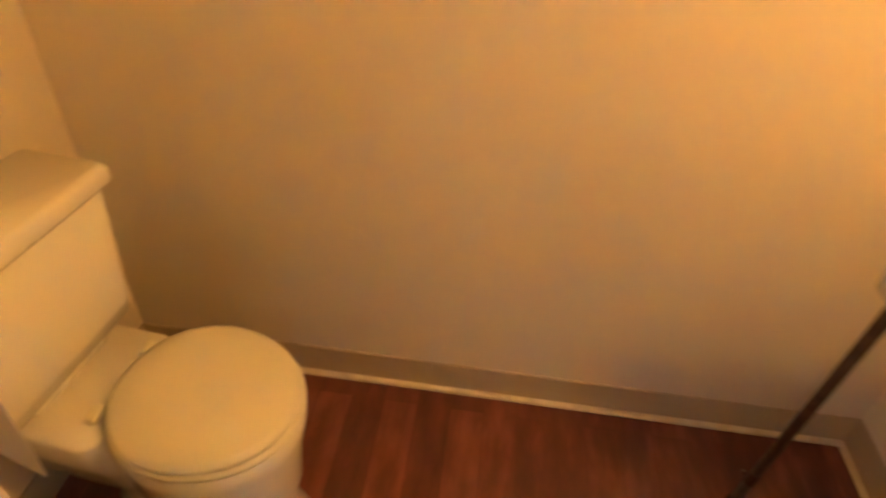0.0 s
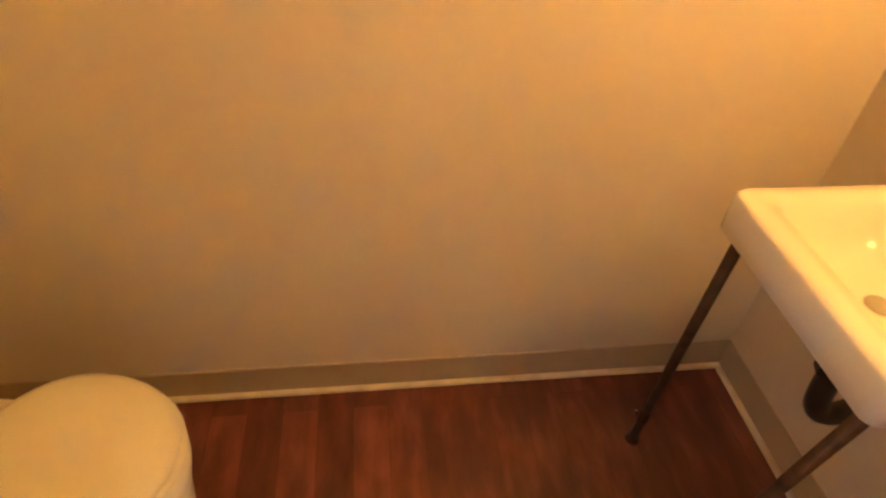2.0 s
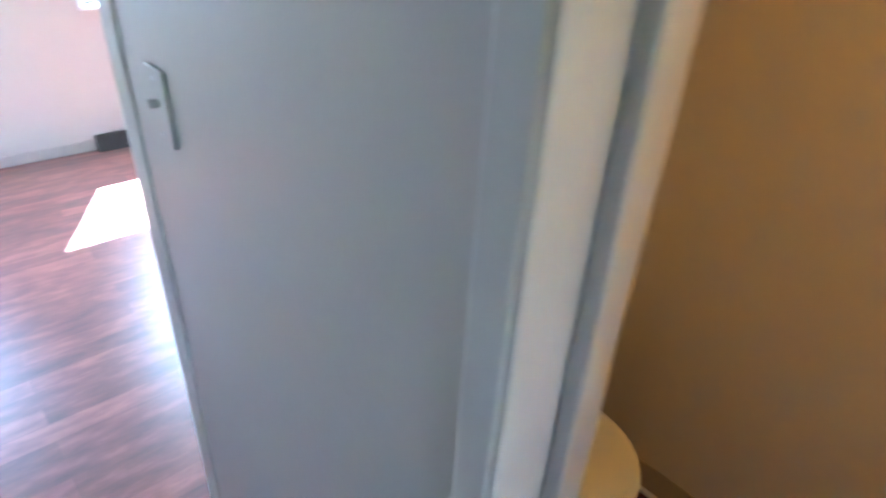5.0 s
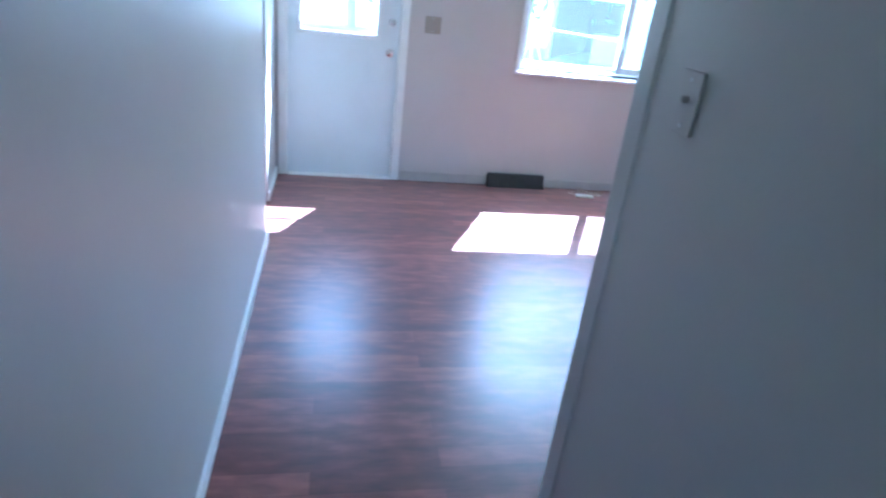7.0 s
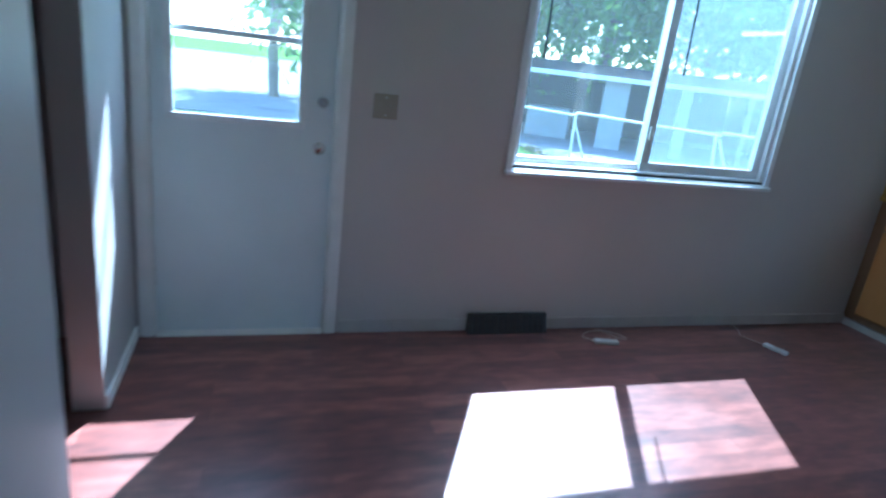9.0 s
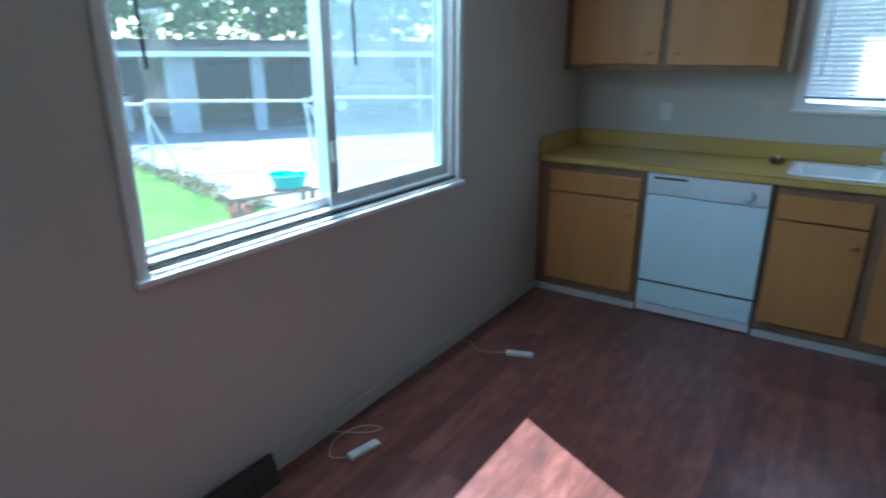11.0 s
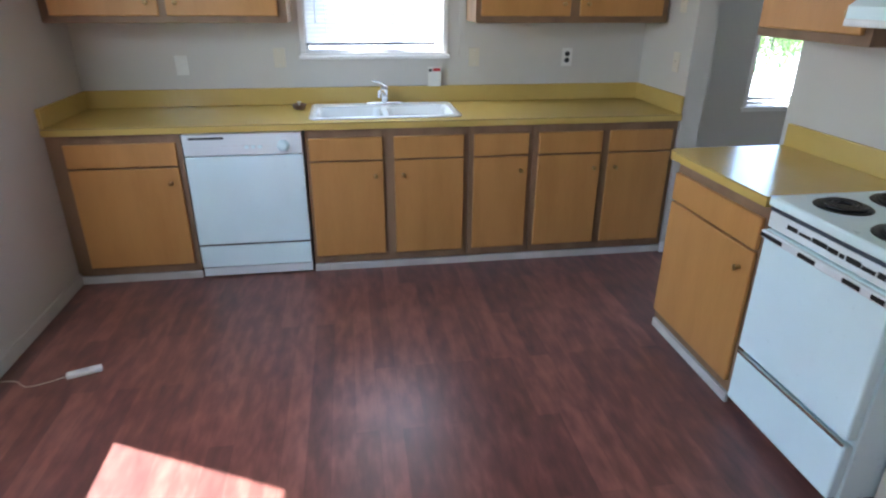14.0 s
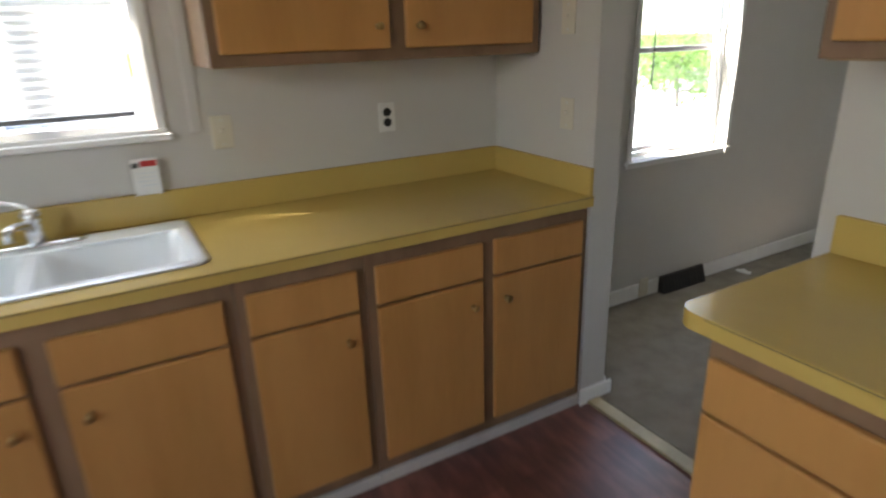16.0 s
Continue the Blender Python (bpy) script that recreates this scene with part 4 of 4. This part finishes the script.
cove("baseboard", (FXW - 0.006, SYW, 0.0), (FXW, NY, 0.105))
cove("baseboard", (-3.863, SYW, 0.0), (FXW - 0.006, SYW + 0.006, 0.105))
cove("baseboard", (-3.863, NY - 0.006, 0.0), (FXW - 0.006, NY, 0.105))
for lo, hi in (((FXW - 0.024, SYW + 0.006, 0.0), (FXW - 0.006, NY - 0.006, 0.013)), ((-3.863, SYW + 0.006, 0.0), (FXW - 0.024, SYW + 0.024, 0.013))):
    tagged(link_mesh("caulk_bead", box(lo, hi, 0.005), BEAD), "pale bead of caulk along the bathroom floor", "trim", kind="structure")

toi = empty("toilet", "white two-piece toilet with closed lid", "toilet", (-3.310, NY, 0))


def oval(cx, cy, rx, ry, z, n=36, nose=1.0):
    out = []
    for k in range(n):
        a = 2 * math.pi * k / n
        s, c = math.sin(a), math.cos(a)
        out.append(Vector((cx + rx * (1 if c > 0 else -1) * abs(c) ** 0.92, cy + ry * s * (1.12 if s < 0 else 0.88), z)))
    return out


# local: x across, -y away from the wall
CY = -0.425
part("bowl", loft([oval(0.02, -0.36, 0.115, 0.24, 0.0), oval(0.02, -0.36, 0.11, 0.235, 0.03), oval(0.02, -0.37, 0.095, 0.19, 0.12), oval(0.02, -0.40, 0.11, 0.185, 0.20), oval(0.02, CY, 0.15, 0.165, 0.29), oval(0.03, CY, 0.165, 0.175, 0.355), oval(0.03, CY, 0.170, 0.178, 0.402), oval(0.03, CY, 0.160, 0.168, 0.41)]), PORC, toi, "", True)
part("tank_deck", loft([rrect(-0.10, 0.12, -0.34, -0.06, 0.25, 0.04), rrect(-0.12, 0.14, -0.32, -0.055, 0.34, 0.04), rrect(-0.13, 0.155, -0.31, -0.05, 0.412, 0.04), rrect(-0.125, 0.15, -0.305, -0.055, 0.42, 0.035)]), PORC, toi, "", True)
part("seat", loft([oval(0.03, CY, 0.163, 0.172, 0.4105), oval(0.03, CY, 0.170, 0.179, 0.415), oval(0.03, CY, 0.170, 0.179, 0.424), oval(0.03, CY, 0.164, 0.173, 0.428)]), PLASTIC, toi, "closed cream plastic seat ring", True)
part("seat_lid", loft([oval(0.03, CY, 0.157, 0.166, 0.4285), oval(0.03, CY, 0.165, 0.174, 0.432), oval(0.03, CY, 0.164, 0.173, 0.444), oval(0.03, CY, 0.151, 0.160, 0.451), oval(0.03, CY, 0.09, 0.09, 0.4535)]), PLASTIC, toi, "closed cream plastic lid", True)
for xx in (-0.06, 0.10):
    part("hinge", box((xx - 0.020, -0.284, 0.421), (xx + 0.020, -0.262, 0.442), 0.008), PLASTIC, toi)
tk = part("tank", loft([rrect(-0.195, 0.19, -0.188, -0.05, 0.452, 0.03), rrect(-0.21, 0.195, -0.194, -0.045, 0.49, 0.03), rrect(-0.228, 0.212, -0.204, -0.04, 0.747, 0.028)]), PORC, toi, "", True)
part("tank_lid", loft([rrect(-0.238, 0.222, -0.211, -0.03, 0.748, 0.015), rrect(-0.242, 0.226, -0.215, -0.028, 0.754, 0.018), rrect(-0.242, 0.226, -0.215, -0.028, 0.776, 0.018), rrect(-0.234, 0.218, -0.208, -0.035, 0.785, 0.016)]), PORC, tk, "flat porcelain tank lid", True)
lv = part("flush_lever", tube(bend([(-0.150, -0.210, 0.715), (-0.148, -0.226, 0.715), (-0.163, -0.233, 0.713), (-0.207, -0.234, 0.704)]), 0.008, 10), CHROME, tk, "chrome flush lever", True)
part("boss", cyl((-0.150, -0.197, 0.715), (-0.150, -0.213, 0.715), 0.016), CHROME, lv)
part("tank_neck", box((-0.09, -0.175, 0.415), (0.11, -0.07, 0.455), 0.012), PORC, toi)
for sgn in (-1, 1):
    part("bolt_cap", lathe([(0.016, 0), (0.015, 0.012), (0.006, 0.02)], 14, at=(0.02 + sgn * 0.10, -0.34, 0.03)), RUST, toi, "dark floor bolt", True)

toi.rotation_euler = (0, 0, radians(-6))

# paper holder on the doorway wall, beside the toilet
tph = empty("toilet_paper_holder", "chrome toilet paper holder beside the doorway", "paper holder", (-3.863, -3.86, 0.955))
part("back_plate", box((0.0, -0.078, -0.03), (0.006, 0.078, 0.03), 0.004), CHROME, tph)
for yy in (-0.074, 0.062):
    part("arm", box((0.003, yy, -0.014), (0.166, yy + 0.012, 0.014), 0.0055, 4), CHROME, tph, "rounded chrome arm")
roll = empty("toilet_paper_roll", "half-used white paper roll with a hanging sheet", "paper roll", (-3.71, -3.86, 0.955))
part("roll", cyl((0, -0.056, 0), (0, 0.056, 0), 0.038, seg=32), PAPER, roll, "", True)
part("hanging_sheet", loft([[Vector((0.0382 + 0.001 * k, -0.055 + 0.0002 * k * k, -0.024 * k)), Vector((0.0390 + 0.001 * k, -0.055 + 0.0002 * k * k, -0.024 * k)), Vector((0.0390 + 0.001 * k, 0.055 - 0.0011 * k * k, -0.024 * k)), Vector((0.0382 + 0.001 * k, 0.055 - 0.0011 * k * k, -0.024 * k))] for k in range(10)]), PAPER, roll, "torn hanging sheet")
part("spindle", cyl((0, -0.066, 0), (0, 0.066, 0), 0.009), CHROME, roll)

# basin on the far end wall with two front legs
bas = empty("wash_basin", "white wall-hung basin on two corroded metal legs", "basin", (-3.397, SYW, 0))
BW, BD, BH = 0.192, 0.452, 0.868
outer = rrect(-BW, BW, 0.001, BD, BH, 0.02)
part("apron", loft([rrect(-BW + 0.02, BW - 0.02, 0.001, BD - 0.02, BH - 0.085, 0.02), rrect(-BW, BW, 0.001, BD, BH - 0.070, 0.02), rrect(-BW, BW, 0.001, BD, BH - 0.008, 0.02), rrect(-BW + 0.006, BW - 0.006, 0.006, BD - 0.006, BH, 0.02),
                    rrect(-BW + 0.036, BW - 0.036, 0.185, BD - 0.045, BH + 0.0005, 0.03), rrect(-BW + 0.042, BW - 0.042, 0.190, BD - 0.050, BH - 0.012, 0.03), rrect(-BW + 0.052, BW - 0.052, 0.196, BD - 0.062, BH - 0.062, 0.035), rrect(-BW + 0.085, BW - 0.085, 0.22, BD - 0.09, BH - 0.080, 0.04)]), PORC, bas, "", True)
part("backsplash", box((-BW, 0.001, BH - 0.005), (BW, 0.188, BH + 0.028), 0.012, 3), PORC, bas)
part("drain", cyl((0, 0.29, BH - 0.0805), (0, 0.29, BH - 0.077), 0.022), CHROME, bas)
for xx in (-0.10, 0.10):
    part("tap_handle", lathe([(0.022, BH + 0.035), (0.02, BH + 0.055), (0.012, BH + 0.06), (0.026, BH + 0.07), (0.024, BH + 0.09), (0.01, BH + 0.095)], 16, at=(xx, 0.10, -0.007)), CHROME, bas, "", True)
part("spout", tube(bend([(0, 0.10, BH + 0.02), (0, 0.11, BH + 0.07), (0, 0.17, BH + 0.075), (0, 0.22, BH + 0.05)]), 0.011, 12), CHROME, bas, "", True)
for xx, lx in ((BW - 0.03, BW + 0.075), (-BW + 0.03, -BW + 0.135)):
    lg = part("leg", cyl((xx, BD - 0.035, BH - 0.084), (lx, BD - 0.10, 0.012), 0.011, seg=14), RUST, bas, "thin corroded metal leg", True)
    part("collar", cyl((xx * 0.18 + lx * 0.82, BD - 0.035 * 0.18 - 0.10 * 0.82, 0.16), (xx * 0.14 + lx * 0.86, BD - 0.035 * 0.14 - 0.10 * 0.86, 0.115), 0.0135), RUST, lg)
    part("screw", cyl((lx - 0.002, BD - 0.075, 0.13), (lx - 0.002, BD - 0.07, 0.131), 0.006), CHROME, lg)
    part("foot", cyl((lx, BD - 0.10, 0.0), (lx, BD - 0.10, 0.014), 0.019, 0.014), RUST, lg)
trap = empty("drain_trap", "dark drain trap under the basin", "drain pipe", (-3.375, SYW + 0.25, 0.0))
part("pipe", tube(bend([(0, 0, 0.75), (0, 0, 0.60), (0, -0.02, 0.50), (0, -0.07, 0.47), (0, -0.12, 0.50), (0, -0.14, 0.56), (0, -0.19, 0.58), (0, -0.249, 0.58)]), 0.021, 12), DARK, trap, "", True)
part("slip_nut", cyl((0, 0, 0.60), (0, 0, 0.645), 0.031, seg=8), DARK, trap)
part("slip_nut", cyl((0, -0.15, 0.58), (0, -0.185, 0.58), 0.031, seg=8), DARK, trap)
part("escutcheon", cyl((0, -0.249, 0.58), (0, -0.242, 0.58), 0.045), CHROME, trap)
vl = empty("vanity_light", "warm bare-bulb wall light over the basin", "wall light", (-3.685, SYW, 1.98))
part("canopy", box((-0.09, 0.001, -0.045), (0.09, 0.03, 0.045), 0.008), CHROME, vl)
part("socket", cyl((0, 0.03, 0), (0, 0.10, -0.03), 0.022), PLATE_W, vl)

# ---- outside ----
GRASS = material("lawn_grass", (0.075, 0.135, 0.022), 0.9, dark=(0.045, 0.090, 0.012), scale=2.5, bump=0.8, bump_scale=40, spec=0.0)
GRAVEL = material("drive_gravel", (0.19, 0.198, 0.212), 0.9, amount=0.3, scale=1.2, bump=0.5, bump_scale=50, spec=0.0)
LEAF = leaf_material()
BARK = material("bark", (0.13, 0.10, 0.07), 0.9, amount=0.5, scale=8)
SIDING = material("carport_siding", (0.24, 0.25, 0.26), 0.7, amount=0.15, scale=2, spec=0.1)
GALV = material("weathered_white_paint", (0.55, 0.56, 0.57), 0.6, amount=0.3, scale=6)
ROOF_AND_BAY_SHADE = material("roof_brown_and_bay_shade", (0.030, 0.029, 0.030), 0.9, amount=0.4, scale=4, spec=0.0)
GZ = -0.60
tagged(link_mesh("ground", box((-250, -250, GZ - 0.2), (250, 250, GZ)), GRASS), "green lawn around the house", "lawn", kind="structure")
bm = bmesh.new()
vs = [bm.verts.new((x, y, GZ + 0.01)) for x, y in ((2.7, 12.6), (2.1, 8.7), (1.4, 5.9), (1.5, 4.6), (3.2, 3.2), (7, 1.2), (30, -6), (60, 10), (40, 60), (-10, 75), (-50, 60), (-40, 19), (-6, 14.5))]
bm.faces.new(vs)
ext = bmesh.ops.extrude_face_region(bm, geom=bm.faces[:])
bmesh.ops.translate(bm, vec=(0, 0, 0.02), verts=[g for g in ext["geom"] if isinstance(g, bmesh.types.BMVert)])
# the pale slab runs far out to stand in for overexposed sunlit lawn
tagged(link_mesh("pavement", box((1.2, -40, GZ - 0.1), (45, -0.6, GZ + 0.012)), material("pale_concrete_and_bright_lawn", (0.42, 0.42, 0.41), 0.85, amount=0.2, scale=1.5, bump=0.3, bump_scale=60)), "pale concrete strip beside the house, widened for bright overexposed ground", "pavement", kind="structure")
tagged(link_mesh("road", bm, GRAVEL), "pale gravel drive beyond the lawn", "driveway", kind="structure")


def carport(at, turn):
    e = empty("carport", "long low open carport with a brown roof", "carport", at)
    e.rotation_euler = (0, 0, turn)
    L, D, H = 12.0, 5.5, 2.04
    # inner walls borrow the near-black roof colour as painted shade of the bays
    part("back_wall", box((-L / 2, D - 0.1, 0), (L / 2, D, H)), ROOF_AND_BAY_SHADE, e, "back wall, darkened for the shade in the bays")
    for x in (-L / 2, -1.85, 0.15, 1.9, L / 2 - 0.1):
        part("side_wall", box((x, 0.5, 0), (x + 0.1, D - 0.1, H)), ROOF_AND_BAY_SHADE, e, "dividing wall, darkened for the shade in the bays")
    part("front_panel", box((-2.15, 0.0, 0), (-1.40, 0.12, H)), SIDING, e, "pale front panel")
    for x, w in ((-L / 2 + 0.1, 0.13), (0.05, 0.34), (1.9, 0.13), (4.9, 0.13)):
        part("post", box((x, 0.0, 0), (x + w, 0.13, H)), SIDING, e)
    part("fascia", box((-L / 2 - 0.4, -0.5, H), (L / 2 + 0.4, -0.44, H + 0.13)), GALV, e, "white fascia board")
    part("roof", loft([[Vector(p) for p in ((-L / 2 - 0.4, -0.44, H), (L / 2 + 0.4, -0.44, H), (L / 2 + 0.4, D + 0.4, H), (-L / 2 - 0.4, D + 0.4, H))],
                       [Vector(p) for p in ((-L / 2 - 0.4, -0.44, H + 0.13), (L / 2 + 0.4, -0.44, H + 0.13), (L / 2 + 0.4, D * 0.5, H + 0.50), (-L / 2 - 0.4, D * 0.5, H + 0.50))]]), ROOF_AND_BAY_SHADE, e, "brown shingled roof")
    part("stored_box", box((-4.6, 1.0, 0), (-3.2, 1.9, 1.0), 0.02), SIDING, e, "pale box standing inside")
    return e


carport((7.2, 12.4, GZ), radians(-36))


def pipe_fence(pts):
    e = empty("pipe_fence", "white pipe fence with leaning posts", "fence")
    for a, b in zip(pts, pts[1:]):
        part("rail", cyl((*a, GZ + 1.28), (*b, GZ + 1.22), 0.026, seg=10), GALV, e)
    for k, p in enumerate(pts):
        part("post", cyl((*p, GZ), (p[0] - 0.12 * (k % 2), p[1] + 0.05, GZ + 1.28), 0.03, seg=8), GALV, e)
        part("brace", cyl((p[0] + 0.35, p[1] - 0.25, GZ), (p[0] - 0.05, p[1], GZ + 1.15), 0.022, seg=8), GALV, e)
    return e


pipe_fence([(-3.0, 12.2), (0.3, 10.6), (2.2, 9.2), (4.6, 7.4), (7.2, 5.6), (10.5, 3.4), (14, 1.0)])
bench = empty("garden_bench", "low weathered wooden bench on the lawn", "bench", (0.95, 4.45, GZ))
bench.rotation_euler = (0, 0, radians(-20))
WEATHER = material("weathered_wood", (0.20, 0.11, 0.07), 0.8, amount=0.4, scale=5)
for k in range(3):
    part("plank", box((-0.60, -0.22 + 0.15 * k, 0.40), (0.60, -0.09 + 0.15 * k, 0.44), 0.006), WEATHER, bench)
for x in (-0.52, 0.46):
    for y in (-0.18, 0.14):
        part("leg", box((x, y, 0), (x + 0.06, y + 0.06, 0.40), 0.004), WEATHER, bench)
tub = empty("plastic_tub", "turquoise plastic tub standing on the bench", "tub", (1.18, 4.38, GZ + 0.44))
part("tub_body", lathe([(0.17, 0.0), (0.19, 0.03), (0.24, 0.17), (0.26, 0.18), (0.25, 0.185), (0.225, 0.17), (0.17, 0.03)], 28), material("turquoise_plastic", (0.02, 0.42, 0.45), 0.4, amount=0.1), tub, "", True)
toy = empty("flower_pot", "small orange clay pot on the grass", "pot", (0.55, 4.6, GZ))
part("pot_body", lathe([(0.10, 0), (0.15, 0.22), (0.165, 0.22), (0.165, 0.27), (0.14, 0.27), (0.10, 0.05)], 20), material("orange_clay", (0.5, 0.14, 0.04), 0.8), toy, "", True)


CARPAINT = material("car_paint_blue_grey", (0.10, 0.14, 0.20), 0.25, metal=0.3, amount=0.2)


def parked_car(at, turn):
    e = empty("car", "dark blue-grey car parked on the gravel drive", "car", at)
    e.rotation_euler = (0, 0, turn)
    side = [(-2.2, 0.35), (-2.25, 0.7), (-2.1, 0.92), (-1.2, 0.98), (-0.65, 1.42), (0.55, 1.45), (1.25, 1.0), (2.1, 0.88), (2.25, 0.6), (2.2, 0.35)]
    part("body", loft([[Vector((x, y, 0.30 + (z - 0.30) * s)) for x, z in side] for y, s in ((-0.86, 0.88), (-0.80, 1.0), (0.80, 1.0), (0.86, 0.88))]), CARPAINT, e)
    for y in (-0.85, 0.85):
        part("side_window", box((-0.62, y - 0.012, 1.0), (0.75, y + 0.012, 1.30), 0.01), BLACK, e, "dark car window")
        for x in (-1.4, 1.4):
            w = part("wheel", cyl((x, y - 0.09, 0.32), (x, y + 0.09, 0.32), 0.32, seg=24), BLACK, e, "black tyre")
            part("rim", cyl((x, y - 0.1, 0.32), (x, y + 0.1, 0.32), 0.19, seg=16), STEEL, w)
    return e


parked_car((13.6, 13.2, GZ + 0.03), radians(-42))


def tree(at, h, r, seed, label, name="tree", group="trees behind the carport", leaves=5600, leaf=(0.12, 0.30)):
    rnd = random.Random(seed)
    e = empty(name, label, name, at, group)
    bm = tube(bend([(0, 0, -0.1), (0.1 * rnd.uniform(-1, 1), 0.1, h * 0.3), (rnd.uniform(-0.3, 0.3), 0, h * 0.6), (rnd.uniform(-0.4, 0.4), 0.1, h * 0.9)], 5), 0.03 + h * 0.021, 8)
    for v in bm.verts:
        k = 1 - 0.75 * max(0, v.co.z) / h
        v.co.x *= k if v.co.z < 0.5 else 1
    part("trunk", bm, BARK, e)
    bm = bmesh.new()
    tips = []
    for k in range(14):
        a, z = rnd.uniform(0, 6.28), h * rnd.uniform(0.20, 0.8)
        tip = Vector((math.cos(a) * r * rnd.uniform(0.5, 1), math.sin(a) * r * rnd.uniform(0.5, 1), z + h * rnd.uniform(0.05, 0.2)))
        tips.append(tip)
        add_cyl(bm, (0, 0, z * 0.9), tip, 0.01 + h * 0.004, 0.004 + h * 0.001, 6)
    part("limbs", bm, BARK, e)
    me = bpy.data.meshes.new("crown")
    verts, faces = [], []
    for k in range(leaves):
        c = rnd.choice(tips) + Vector((rnd.gauss(0, r * 0.32), rnd.gauss(0, r * 0.32), rnd.gauss(0, h * 0.10)))
        s = rnd.uniform(*leaf)
        q = Euler((rnd.uniform(0, 6.28), rnd.uniform(0, 6.28), rnd.uniform(0, 6.28))).to_matrix()
        i = len(verts)
        verts += [c + q @ Vector(p) * s for p in ((-1, 0, 0), (0, -0.45, 0.1), (1, 0, 0), (0, 0.45, 0.1))]
        faces.append((i, i + 1, i + 2, i + 3))
    me.from_pydata([tuple(v) for v in verts], [], faces)
    me.materials.append(LEAF)
    cr = new("crown", me)
    cr.parent = e
    return e


for k, (x, y, h, r) in enumerate(((1.0, 21, 9, 3.0), (5.0, 22, 10.5, 3.4), (9.5, 20.5, 10, 3.2), (13.5, 19, 10, 3.4), (17, 16.5, 10, 3.4), (19, 12, 9.5, 3.2), (20.5, 7.5, 9, 3.0), (11, 27, 12, 4), (-4, 21, 8, 2.8))):
    tree((x, y, GZ), h, r, 10 + k, "leafy green tree beyond the drive")
for k, (x, y, h, r) in enumerate(((9.5, -16.5, 1.7, 1.3), (12.5, -19.5, 1.9, 1.5), (15.0, -24.0, 2.0, 1.6), (7.5, -20.0, 1.6, 1.2), (13.0, -13.5, 1.7, 1.5), (16.0, -15.5, 2.0, 1.7), (18.0, -18.5, 2.2, 1.8))):
    tree((x, y, GZ + 0.012), h, r, 40 + k, "low leafy shrub on the pale ground", "shrub", "shrubs beside the parking strip", 1800, (0.05, 0.12))

# dry leaves and weeds along the lawn's edge
lit = random.Random(77)
verts, faces = [], []
border = [(1.42, 5.2), (1.45, 5.9), (2.1, 8.7), (2.7, 12.4)]
for k in range(1500):
    i = lit.choice((0, 1, 1, 2))
    f, (ax, ay), (bx, by) = lit.random(), border[i], border[i + 1]
    c = Vector((ax + (bx - ax) * f + lit.gauss(-0.06, 0.13), ay + (by - ay) * f, GZ + 0.035 + abs(lit.gauss(0, 0.04))))
    q, h, n = Euler((lit.uniform(-0.9, 0.9), lit.uniform(-0.9, 0.9), lit.uniform(0, 6.28))).to_matrix(), lit.uniform(0.025, 0.065), len(verts)
    verts += [tuple(c + q @ Vector(p) * h) for p in ((-1, 0, 0), (0, -0.5, 0.15), (1, 0, 0), (0, 0.5, 0.15))]
    faces.append((n, n + 1, n + 2, n + 3))
me = bpy.data.meshes.new("leaf_litter")
me.from_pydata(verts, [], faces)
me.materials.append(material("dry_leaves", (0.20, 0.15, 0.07), 0.9, dark=(0.09, 0.10, 0.03), scale=9, spec=0.1))
tagged(new("leaf_litter", me), "brown dry leaves and weeds along the lawn's edge", "leaves", kind="stuff")
